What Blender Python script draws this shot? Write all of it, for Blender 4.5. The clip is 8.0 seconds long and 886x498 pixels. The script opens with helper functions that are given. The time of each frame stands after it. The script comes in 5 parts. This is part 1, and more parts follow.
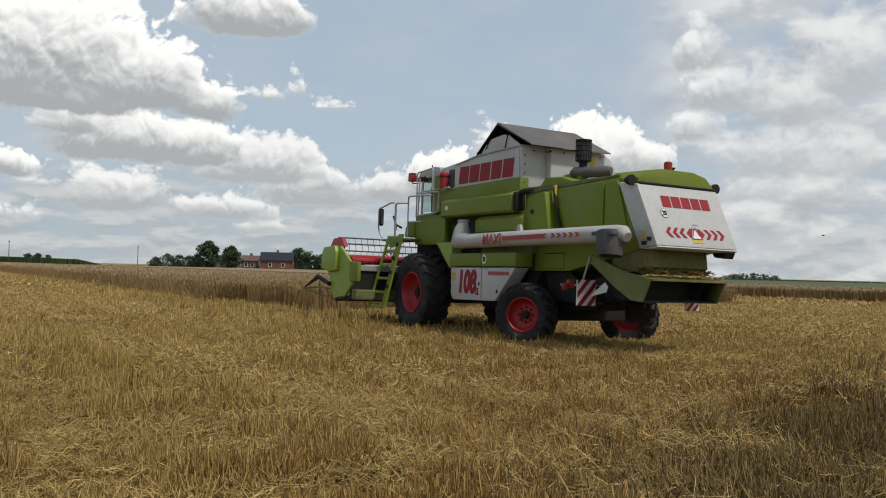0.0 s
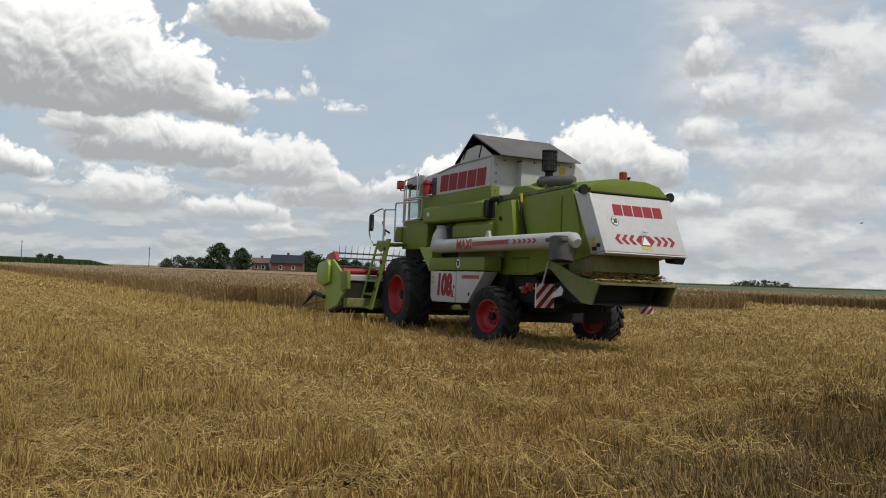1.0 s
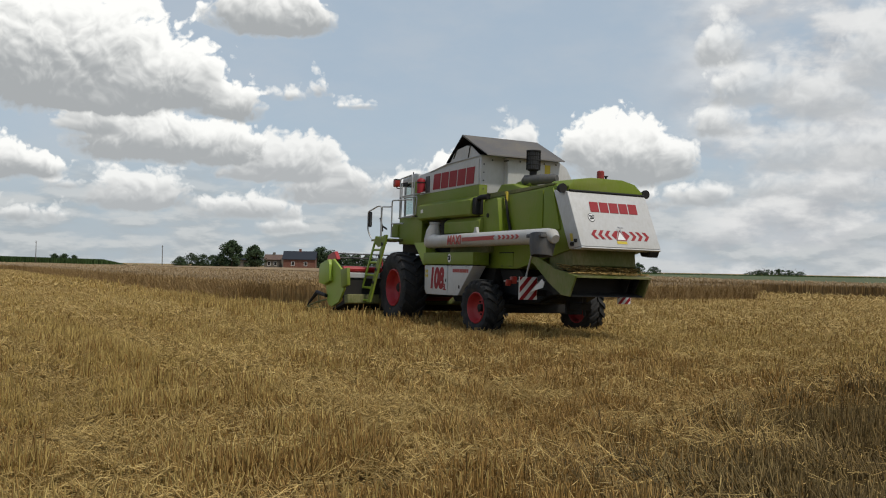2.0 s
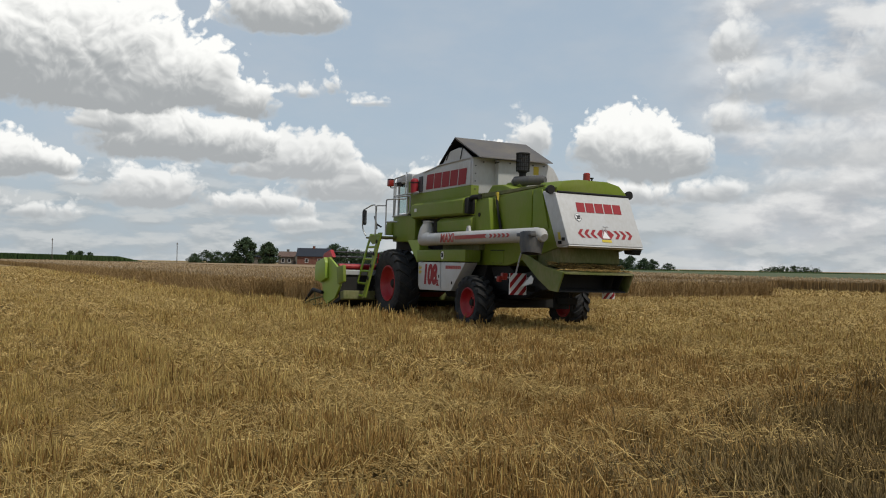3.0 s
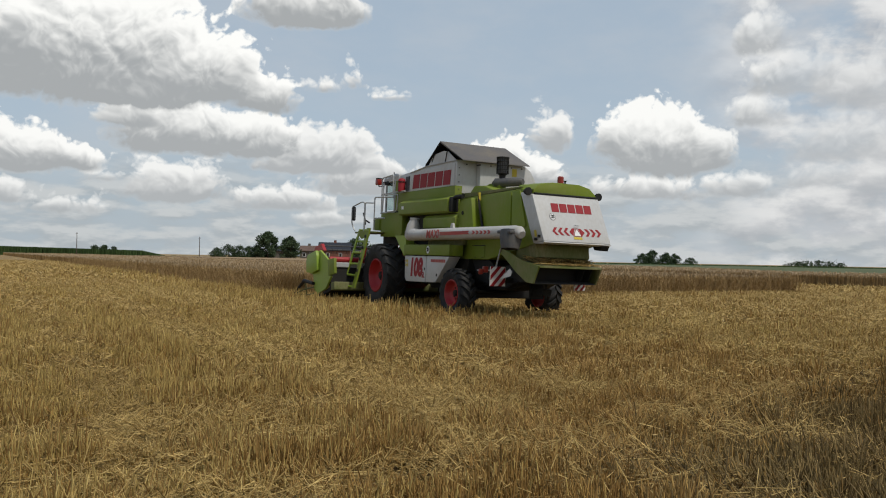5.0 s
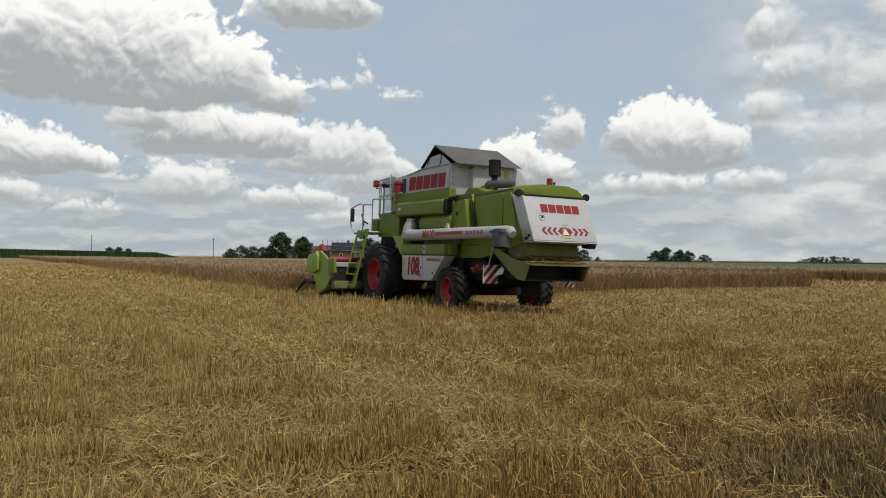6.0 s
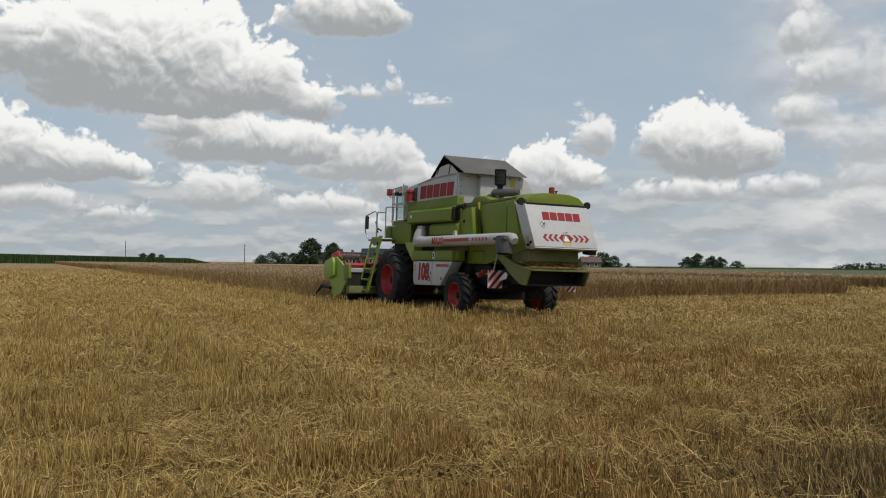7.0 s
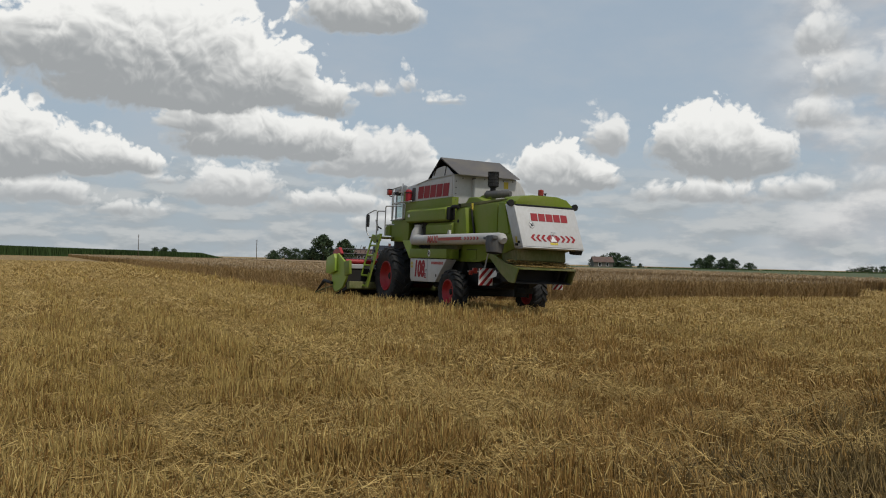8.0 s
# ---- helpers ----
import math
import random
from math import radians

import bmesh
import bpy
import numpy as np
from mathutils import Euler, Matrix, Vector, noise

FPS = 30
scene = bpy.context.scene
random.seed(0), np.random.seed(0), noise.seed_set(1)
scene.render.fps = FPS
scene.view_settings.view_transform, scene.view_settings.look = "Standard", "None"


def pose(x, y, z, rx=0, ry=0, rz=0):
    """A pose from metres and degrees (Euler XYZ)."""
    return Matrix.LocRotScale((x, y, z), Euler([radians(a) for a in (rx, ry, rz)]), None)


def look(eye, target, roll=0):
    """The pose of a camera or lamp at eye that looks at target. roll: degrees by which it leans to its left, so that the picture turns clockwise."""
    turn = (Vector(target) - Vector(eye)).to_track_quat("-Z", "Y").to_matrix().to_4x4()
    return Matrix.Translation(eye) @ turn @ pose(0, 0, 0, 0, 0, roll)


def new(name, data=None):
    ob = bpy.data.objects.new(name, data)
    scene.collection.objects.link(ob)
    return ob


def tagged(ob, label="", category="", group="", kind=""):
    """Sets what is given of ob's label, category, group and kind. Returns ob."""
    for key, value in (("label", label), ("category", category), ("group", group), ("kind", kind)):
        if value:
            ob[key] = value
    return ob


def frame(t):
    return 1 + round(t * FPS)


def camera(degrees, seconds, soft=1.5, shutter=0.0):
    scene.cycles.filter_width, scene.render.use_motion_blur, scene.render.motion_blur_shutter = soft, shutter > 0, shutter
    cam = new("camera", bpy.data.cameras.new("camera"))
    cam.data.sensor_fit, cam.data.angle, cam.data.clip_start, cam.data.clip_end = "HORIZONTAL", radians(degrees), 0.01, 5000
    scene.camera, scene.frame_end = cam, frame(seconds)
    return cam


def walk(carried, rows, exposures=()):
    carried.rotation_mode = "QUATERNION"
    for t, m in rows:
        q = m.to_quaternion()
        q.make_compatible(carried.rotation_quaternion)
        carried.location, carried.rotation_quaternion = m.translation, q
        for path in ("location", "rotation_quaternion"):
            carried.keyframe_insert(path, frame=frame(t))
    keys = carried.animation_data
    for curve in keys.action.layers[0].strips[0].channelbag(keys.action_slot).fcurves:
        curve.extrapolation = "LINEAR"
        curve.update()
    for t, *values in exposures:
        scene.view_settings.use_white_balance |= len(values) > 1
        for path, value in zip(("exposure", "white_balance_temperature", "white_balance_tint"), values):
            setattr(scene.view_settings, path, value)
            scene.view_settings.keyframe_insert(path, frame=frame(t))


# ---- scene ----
cam = camera(53.55, 8.0, soft=1.1)
EYE = 1.35


def cam_pose(yaw, pitch, roll):
    m = Matrix.Rotation(radians(yaw), 4, "Z") @ Matrix.Rotation(radians(pitch), 4, "X")
    m = m @ Matrix.Rotation(radians(roll), 4, "Y") @ Matrix.Rotation(radians(90), 4, "X")
    return Matrix.Translation((0, 0, EYE)) @ m


walk(cam, [(t, cam_pose(a, b, c)) for t, a, b, c in (
    (0.0, 0.0, 1.428, -1.356), (0.5, 0.449, 1.65, -1.7), (1.0, 0.674, 1.674, -1.886), (1.5, 1.039, 1.463, -1.398),
    (3.0, 2.304, 1.044, -0.998), (3.5, 3.272, 0.897, -1.246), (4.0, 3.586, 0.844, -1.188), (4.5, 3.532, 0.739, -1.154),
    (6.0, 4.489, 0.585, -0.536), (6.5, 5.283, 0.699, -0.439), (7.0, 6.421, 0.961, -0.589), (7.5, 6.996, 1.168, -0.92),
    (8.0, 7.168, 0.806, -1.345))],
    exposures=((0.0, -0.04), (3.0, -0.07), (6.0, -0.11), (8.0, -0.24)))

# ---- sky, clouds, sun ----
SUN_EL, SUN_AZ = 60.0, -132.0      # azimuth counted anticlockwise from +y
# clouds, each (azimuth, elevation of its flat base, half width, height) in degrees, in three depths
CLOUDS_NEAR = ((25.4, 10.4, 8.3, 6.8), (18.8, 10.2, 3.9, 3.9), (15.6, 9.5, 2.6, 2.2), (23.7, 9.6, 5.8, 3.2), (30.6, 11.5, 4.7, 4.0),
               (12.8, 15.0, 4.0, 3.1))
CLOUDS_MID = ((20.5, 7.0, 4.7, 3.2), (16.1, 6.8, 3.1, 2.4), (23.0, 8.0, 2.6, 1.7), (33.5, 5.1, 3.9, 4.2), (29.5, 5.2, 3.2, 2.5),
              (26.6, 5.2, 1.9, 1.4), (-10.1, 6.3, 4.1, 4.1), (-7.4, 7.1, 1.6, 2.8), (-13.1, 6.2, 2.0, 2.6), (-0.1, 5.0, 3.1, 3.1),
              (-2.6, 5.0, 2.0, 1.7), (-18.2, 10.8, 3.5, 2.4), (-22.3, 9.8, 3.3, 2.8), (-24.9, 11.5, 2.7, 4.2))
CLOUDS_FAR = ((10.8, 5.8, 3.5, 2.9), (13.3, 5.8, 2.6, 2.2), (8.2, 5.1, 2.2, 1.8), (20.6, 3.8, 3.2, 2.2), (24.6, 4.6, 1.8, 0.6),
              (31.9, 3.2, 3.0, 1.5), (9.0, 4.4, 3.8, 2.2), (14.0, 3.1, 3.3, 1.5), (12.0, 2.2, 1.8, 0.8), (27.2, 2.5, 2.0, 0.9),
              (-9.5, 4.3, 4.2, 1.3), (-15.0, 4.4, 2.7, 1.4), (-20.9, 6.6, 4.0, 2.8), (-24.8, 6.7, 2.9, 2.2), (-15.9, 8.8, 2.1, 1.7),
              (-23.8, 4.6, 3.1, 1.5), (-19.3, 5.0, 2.6, 1.3), (-3.1, 7.5, 1.4, 2.4), (-16.3, 13.3, 2.0, 2.5), (3.5, 4.7, 2.2, 1.9), (9.6, 11.1, 0.7, 1.1), (12.0, 10.6, 1.1, 0.7), (6.8, 10.2, 0.8, 0.4))


class Nodes:
    """Short hand for building a node tree."""

    def __init__(self, tree):
        self.tree = tree
        tree.nodes.clear()

    def add(self, kind, ins=None):
        n = self.tree.nodes.new(kind)
        for k, v in (ins or {}).items():
            self.put(n.inputs[k], v)
        return n

    def put(self, socket, v):
        if isinstance(v, bpy.types.NodeSocket):
            self.tree.links.new(v, socket)
        elif isinstance(v, bpy.types.Node):
            self.tree.links.new(v.outputs[0], socket)
        else:
            socket.default_value = v

    def math(self, op, a, b=0.0, c=0.0, clamp=False):
        n = self.add("ShaderNodeMath", {0: a, 1: b, 2: c})
        n.operation, n.use_clamp = op, clamp
        return n.outputs[0]

    def vec(self, op, a, b=(0, 0, 0), c=(0, 0, 0)):
        n = self.add("ShaderNodeVectorMath")
        n.operation = op
        self.put(n.inputs[0], a), self.put(n.inputs[1], b)
        if op == "MULTIPLY_ADD":
            self.put(n.inputs[2], c)
        return n.outputs["Value"] if op in ("LENGTH", "DOT_PRODUCT") else n.outputs["Vector"]

    def noise(self, v, scale, detail=4.0, rough=0.55, out=0, distortion=0.0):
        return self.add("ShaderNodeTexNoise", {"Vector": v, "Scale": scale, "Detail": detail, "Roughness": rough, "Distortion": distortion}).outputs[out]

    def ramp(self, v, lo, hi, a=0.0, b=1.0, smooth=True):
        n = self.add("ShaderNodeMapRange", {0: v, 1: lo, 2: hi, 3: a, 4: b})
        n.interpolation_type = "SMOOTHSTEP" if smooth else "LINEAR"
        return n.outputs[0]

    def mix(self, f, a, b, blend="MIX"):
        n = self.add("ShaderNodeMix")
        n.data_type, n.blend_type = "RGBA", blend
        self.put(n.inputs["Factor"], f), self.put(n.inputs[6], a), self.put(n.inputs[7], b)
        return n.outputs[2]


def cloud_layer(name, puffs):
    """Depth inside the clouds of one layer (above 0 inside) and height within the cloud, 0 at its base."""
    tree = bpy.data.node_groups.new(name, "ShaderNodeTree")
    tree.interface.new_socket("place", in_out="INPUT", socket_type="NodeSocketVector")
    tree.interface.new_socket("depth", in_out="OUTPUT", socket_type="NodeSocketFloat")
    tree.interface.new_socket("height", in_out="OUTPUT", socket_type="NodeSocketFloat")
    n = Nodes(tree)
    p = n.add("NodeGroupInput").outputs[0]
    deep, total, lift = None, None, None
    for az, base, ra, h in puffs:
        v = n.vec("MULTIPLY_ADD", p, (1 / ra, 1 / h, 0), (-az / ra, -base / h, 0))
        q = n.vec("LENGTH", n.vec("MAXIMUM", v, n.vec("MULTIPLY", v, (-1.0, -4.0, 0))))
        size = min(h, ra, 2.6) * 0.6
        d = n.math("MULTIPLY_ADD", q, -size, size)
        deep = d if deep is None else n.math("SMOOTH_MAX", deep, d, 0.2)
        # height, weighed towards the cloud that the place is deepest in
        w = n.math("POWER", 300.0, d)
        rel = n.add("ShaderNodeSeparateXYZ", {0: v}).outputs[1]
        total = w if total is None else n.math("ADD", total, w)
        lift = n.math("MULTIPLY", w, rel) if lift is None else n.math("MULTIPLY_ADD", w, rel, lift)
    out = n.add("NodeGroupOutput")
    n.put(out.inputs[0], deep)
    n.put(out.inputs[1], n.math("DIVIDE", lift, n.math("ADD", total, 0.001)))
    return tree


def build_world():
    world = bpy.data.worlds.new("sky")
    scene.world = world
    world.use_nodes = True
    n = Nodes(world.node_tree)
    d = n.vec("NORMALIZE", n.add("ShaderNodeTexCoord").outputs["Generated"])
    x, y, z = n.add("ShaderNodeSeparateXYZ", {0: d}).outputs[:]
    az = n.math("MULTIPLY", n.math("ARCTAN2", n.math("MULTIPLY", x, -1.0), y), 57.29578)
    el = n.math("MULTIPLY", n.math("ARCSINE", z), 57.29578)
    place = n.add("ShaderNodeCombineXYZ", {0: az, 1: el}).outputs[0]
    sky = n.add("ShaderNodeTexSky")
    sky.sky_type, sky.sun_disc = "NISHITA", False
    sky.sun_elevation, sky.sun_rotation = radians(SUN_EL), radians(-SUN_AZ)
    sky.air_density, sky.dust_density, sky.ozone_density = 1.0, 2.6, 1.2
    blue = n.mix(1.0, sky.outputs[0], (0.105, 0.105, 0.105, 1), "MULTIPLY")
    haze = n.ramp(el, -1.0, 13.0, 0.92, 0.72)
    colour = n.mix(haze, blue, n.mix(n.ramp(el, 0.0, 9.0), (0.455, 0.53, 0.585, 1), (0.485, 0.585, 0.68, 1)))
    # thin high veil, thicker to the right
    veil = n.ramp(n.noise(n.vec("MULTIPLY", place, (0.09, 0.2, 0)), 1.0, 5.0, 0.6), 0.38, 0.68)
    veil = n.math("MULTIPLY", veil, n.ramp(az, -21.0, -9.0, 0.95, 0.28))
    colour = n.mix(veil, colour, (0.58, 0.605, 0.635, 1))
    # broken cloud over the rest of the sky, and grey banks low over the horizon
    high = n.ramp(n.noise(n.vec("MULTIPLY", place, (0.05, 0.09, 0)), 1.0, 5.0, 0.55), 0.5, 0.6)
    colour = n.mix(n.ramp(el, 17.0, 45.0), colour, (0.15, 0.24, 0.42, 1))
    colour = n.mix(n.math("MULTIPLY", high, n.ramp(el, 17.5, 24.0)), colour, (0.66, 0.67, 0.68, 1))
    streak = n.noise(n.vec("MULTIPLY", place, (0.2, 0.65, 0)), 1.0, 5.0, 0.55)
    streak2 = n.noise(n.vec("MULTIPLY_ADD", place, (0.2, 0.65, 0), (0.0, 0.3, 0.0)), 1.0, 5.0, 0.55)
    low = n.math("MULTIPLY", n.ramp(streak, 0.38, 0.58), n.ramp(el, 7.5, 3.5))
    tone = n.mix(n.ramp(n.math("SUBTRACT", streak, streak2), -0.09, 0.1), (0.43, 0.465, 0.485, 1), (0.63, 0.65, 0.65, 1))
    colour = n.mix(n.math("MULTIPLY", low, 0.8), colour, tone)
    # a torn bank of soft cloud to the right
    side = n.ramp(az, -18.0, -11.0, 1.0, 0.0)
    torn = [n.noise(n.vec("MULTIPLY_ADD", place, (0.13, 0.26, 0), off), 1.0, 6.0, 0.55) for off in ((3.1, 0.0, 0), (3.06, 0.3, 0))]
    tone = n.mix(n.ramp(n.math("SUBTRACT", torn[0], torn[1]), -0.13, 0.15), (0.46, 0.48, 0.51, 1), (0.84, 0.84, 0.83, 1))
    colour = n.mix(n.math("MULTIPLY", n.math("MULTIPLY", n.ramp(torn[0], 0.40, 0.55), side), n.ramp(el, 15.0, 24.0, 0.9, 0.0)), colour, tone)
    # billows: rounded lumps at two scales that swell the outlines and shade the bodies
    wide = n.vec("SUBTRACT", n.noise(place, 0.3, 2.0, 0.5, 1), (0.5, 0.5, 0.5))
    bent = n.vec("MULTIPLY_ADD", wide, (3.0, 1.5, 0), place)

    def lumps(at):
        a = n.math("ABSOLUTE", n.math("MULTIPLY_ADD", n.noise(at, 0.42, 1.0, 0.5), 2.0, -1.0))
        b = n.math("ABSOLUTE", n.math("MULTIPLY_ADD", n.noise(at, 1.05, 2.0, 0.5), 2.0, -1.0))
        return n.math("MULTIPLY_ADD", b, 0.55, a)

    here = lumps(bent)
    sunward = lumps(n.vec("ADD", bent, (-0.15, 0.4, 0)))
    swell = n.math("MULTIPLY_ADD", here, 1.0, -0.14)
    relief = n.math("MULTIPLY", n.math("SUBTRACT", here, sunward), 0.55)
    fine = n.math("MULTIPLY_ADD", n.noise(place, 2.2, 5.0, 0.55), 0.5, -0.25)
    right = n.ramp(az, -20.0, -12.0, 1.0, 0.0)
    for name, puffs, edge, grey in (("far_clouds", CLOUDS_FAR, 0.26, 0.25), ("middle_clouds", CLOUDS_MID, 0.17, 0.06), ("near_clouds", CLOUDS_NEAR, 0.17, 0.0)):
        g = n.add("ShaderNodeGroup")
        g.node_tree = cloud_layer(name, puffs)
        n.put(g.inputs[0], n.vec("MULTIPLY_ADD", wide, (1.6, 0.7, 0), place))
        height = g.outputs[1]
        deep = n.math("ADD", n.math("ADD", g.outputs[0], swell), fine)
        # crisp tops, torn soft bases
        soft_by = n.math("ADD", n.ramp(height, -0.1, 0.5, 0.6, edge), n.math("MULTIPLY", right, 0.4))
        cover = n.math("DIVIDE", deep, soft_by, clamp=True)
        lit = n.math("ADD", n.math("ADD", height, relief), n.math("MULTIPLY", fine, 0.12))
        lit = n.math("ADD", n.ramp(lit, 0.0, 0.78), n.math("MULTIPLY", n.ramp(deep, 0.6, 0.0), 0.25), clamp=True)
        tone = n.mix(lit, (0.415, 0.435, 0.445, 1), (1.05, 1.05, 1.02, 1))
        tone = n.mix(n.math("MAXIMUM", n.math("MULTIPLY", right, 0.45), grey), tone, (0.62, 0.64, 0.66, 1))
        tone = n.mix(n.ramp(el, 0.5, 5.0, 0.5, 0.0), tone, (0.46, 0.50, 0.52, 1))
        colour = n.mix(n.math("MULTIPLY", cover, n.math("MULTIPLY_ADD", right, -0.3, 1.0)), colour, tone)
    back = n.add("ShaderNodeBackground", {"Color": colour, "Strength": 1.0})
    out = n.add("ShaderNodeOutputWorld")
    n.put(out.inputs[0], back.outputs[0])


build_world()
sun = new("sun", bpy.data.lights.new("sun", "SUN"))
sun.data.energy, sun.data.angle, sun.data.color = 2.7, radians(5), (1.0, 0.95, 0.87)
_a, _e = radians(SUN_AZ), radians(SUN_EL)
sun.matrix_world = look((-math.sin(_a) * math.cos(_e) * 50, math.cos(_a) * math.cos(_e) * 50, math.sin(_e) * 50), (0, 0, 0))


# ---- materials ----
def material(name):
    m = bpy.data.materials.new(name)
    m.use_nodes = True
    n = Nodes(m.node_tree)
    out = n.add("ShaderNodeOutputMaterial")
    b = n.add("ShaderNodeBsdfPrincipled")
    n.put(out.inputs[0], b.outputs[0])
    return m, n, b


def rgb(c):
    return (*c, 1.0)


def paint(name, colour, rough=0.45, dust=0.35, metal=0.0, dust_colour=(0.34, 0.28, 0.17), spec=0.4):
    """Worn paint with dust at two scales and a fine bump."""
    m, n, b = material(name)
    at = n.add("ShaderNodeTexCoord").outputs["Object"]
    big = n.noise(at, 1.3, 4.0, 0.6)
    fine = n.noise(n.vec("MULTIPLY", at, (1, 1, 0.35)), 22.0, 5.0, 0.65)
    mask = n.math("MULTIPLY", n.ramp(n.math("ADD", big, n.math("MULTIPLY", fine, 0.6)), 0.6, 1.15), dust)
    base = n.mix(n.math("MULTIPLY", fine, 0.25), rgb(colour), rgb([c * 0.7 for c in colour]))
    n.put(b.inputs["Base Color"], n.mix(mask, base, rgb(dust_colour)))
    n.put(b.inputs["Roughness"], n.math("ADD", rough, n.math("MULTIPLY", mask, 0.5), clamp=True))
    b.inputs["Metallic"].default_value = metal
    b.inputs["Specular IOR Level"].default_value = spec
    bump = n.add("ShaderNodeBump", {"Height": fine, "Strength": 0.12, "Distance": 0.01})
    n.put(b.inputs["Normal"], bump)
    return m


def straw(name, dark, light, patch=None, rough=0.75):
    """Dry stalks: each island its own tone, broad patches over the field."""
    m, n, b = material(name)
    geo = n.add("ShaderNodeNewGeometry")
    tone = n.mix(geo.outputs["Random Per Island"], rgb(dark), rgb(light))
    if patch:
        wide = n.noise(n.vec("MULTIPLY", geo.outputs["Position"], (1, 1, 0)), 0.35, 3.0, 0.6)
        mid = n.noise(n.vec("MULTIPLY", geo.outputs["Position"], (1, 1, 0)), 1.7, 3.0, 0.6)
        tone = n.mix(n.ramp(n.math("ADD", wide, n.math("MULTIPLY", mid, 0.6)), 0.6, 1.0), tone, rgb(patch), "MULTIPLY")
    n.put(b.inputs["Base Color"], tone)
    b.inputs["Roughness"].default_value = rough
    b.inputs["Specular IOR Level"].default_value = 0.25
    return m


def soil(name):
    m, n, b = material(name)
    at = n.add("ShaderNodeNewGeometry").outputs["Position"]
    a, c, d = n.noise(at, 0.3, 4.0), n.noise(at, 6.0, 6.0, 0.7), n.noise(at, 45.0, 3.0, 0.7)
    tone = n.mix(n.ramp(c, 0.3, 0.75), rgb((0.17, 0.108, 0.038)), rgb((0.36, 0.245, 0.092)))
    tone = n.mix(n.ramp(d, 0.5, 0.72), tone, rgb((0.55, 0.395, 0.155)))
    tone = n.mix(n.ramp(a, 0.35, 0.75), tone, rgb((0.75, 0.72, 0.66)), "MULTIPLY")
    n.put(b.inputs["Base Color"], tone)
    b.inputs["Roughness"].default_value = 0.95
    n.put(b.inputs["Normal"], n.add("ShaderNodeBump", {"Height": n.math("ADD", c, d), "Strength": 0.7, "Distance": 0.05}))
    return m


def leafy(name, dark, light, scale=0.6):
    m, n, b = material(name)
    geo = n.add("ShaderNodeNewGeometry")
    tone = n.mix(geo.outputs["Random Per Island"], rgb(dark), rgb(light))
    wide = n.noise(geo.outputs["Position"], scale, 3.0)
    n.put(b.inputs["Base Color"], n.mix(n.ramp(wide, 0.3, 0.7), tone, rgb((0.6, 0.65, 0.6)), "MULTIPLY"))
    b.inputs["Roughness"].default_value = 0.7
    b.inputs["Specular IOR Level"].default_value = 0.2
    return m


def rubber(name):
    m, n, b = material(name)
    at = n.add("ShaderNodeTexCoord").outputs["Object"]
    a, c = n.noise(at, 3.0, 4.0, 0.6), n.noise(at, 30.0, 4.0, 0.6)
    mask = n.ramp(n.math("ADD", a, n.math("MULTIPLY", c, 0.5)), 0.65, 1.1)
    n.put(b.inputs["Base Color"], n.mix(mask, rgb((0.012, 0.0125, 0.013)), rgb((0.05, 0.045, 0.037))))
    b.inputs["Roughness"].default_value = 0.85
    n.put(b.inputs["Normal"], n.add("ShaderNodeBump", {"Height": c, "Strength": 0.25, "Distance": 0.01}))
    return m


def pane_glass(name):
    m, n, b = material(name)
    n.put(b.inputs["Base Color"], rgb((0.55, 0.68, 0.66)))
    b.inputs["Roughness"].default_value = 0.05
    b.inputs["Transmission Weight"].default_value = 0.9
    b.inputs["IOR"].default_value = 1.1
    return m


GREEN = paint("green_paint", (0.15, 0.21, 0.010), 0.5, 0.25, spec=0.28)
GREEN_PALE = paint("faded_green_paint", (0.25, 0.36, 0.03), 0.42, 0.25)
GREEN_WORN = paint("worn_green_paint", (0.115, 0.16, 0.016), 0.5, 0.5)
# darker green for dusty parts, and for shade put into recessed ones
GREEN_DIRTY_SHADED = paint("dusty_shaded_green_paint", (0.09, 0.11, 0.018), 0.6, 0.55)
WHITE = paint("white_paint", (0.52, 0.52, 0.505), 0.42, 0.5, dust_colour=(0.36, 0.335, 0.275))
TUBE_WHITE = paint("dusty_white_paint", (0.47, 0.465, 0.445), 0.5, 0.55, dust_colour=(0.30, 0.275, 0.22))
RED = paint("red_paint", (0.36, 0.011, 0.018), 0.4, 0.12)
RED_LOGO = paint("red_lettering", (0.27, 0.006, 0.012), 0.6, 0.03)
RED_FADED = paint("faded_red_lettering", (0.40, 0.06, 0.055), 0.6, 0.25)
# dust kept very dark, so shaded undersides in this paint stay black
BLACK = paint("black_metal", (0.006, 0.006, 0.006), 0.7, 0.15, dust_colour=(0.035, 0.03, 0.022))
DARK = paint("dark_dusty_shaded_metal", (0.011, 0.011, 0.010), 0.8, 0.22, dust_colour=(0.06, 0.05, 0.035))
GREY = paint("grey_metal", (0.055, 0.06, 0.068), 0.55, 0.2)
STEEL = paint("galvanised_tube", (0.42, 0.43, 0.43), 0.45, 0.25, metal=0.3)
CANVAS = paint("grey_roof_sheet", (0.105, 0.10, 0.097), 0.75, 0.3)
YELLOW = paint("yellow_sticker", (0.55, 0.42, 0.03), 0.6, 0.25)
PALE = paint("white_sticker", (0.75, 0.75, 0.73), 0.5, 0.15)
TYRE = rubber("tyre_rubber")
GLASS = pane_glass("cab_glass")
AMBER = paint("red_lens", (0.26, 0.02, 0.012), 0.3, 0.1)
SOIL = soil("stubble_soil")
STUBBLE = straw("stubble_straw", (0.2, 0.113, 0.033), (0.545, 0.352, 0.116), (0.78, 0.71, 0.60))
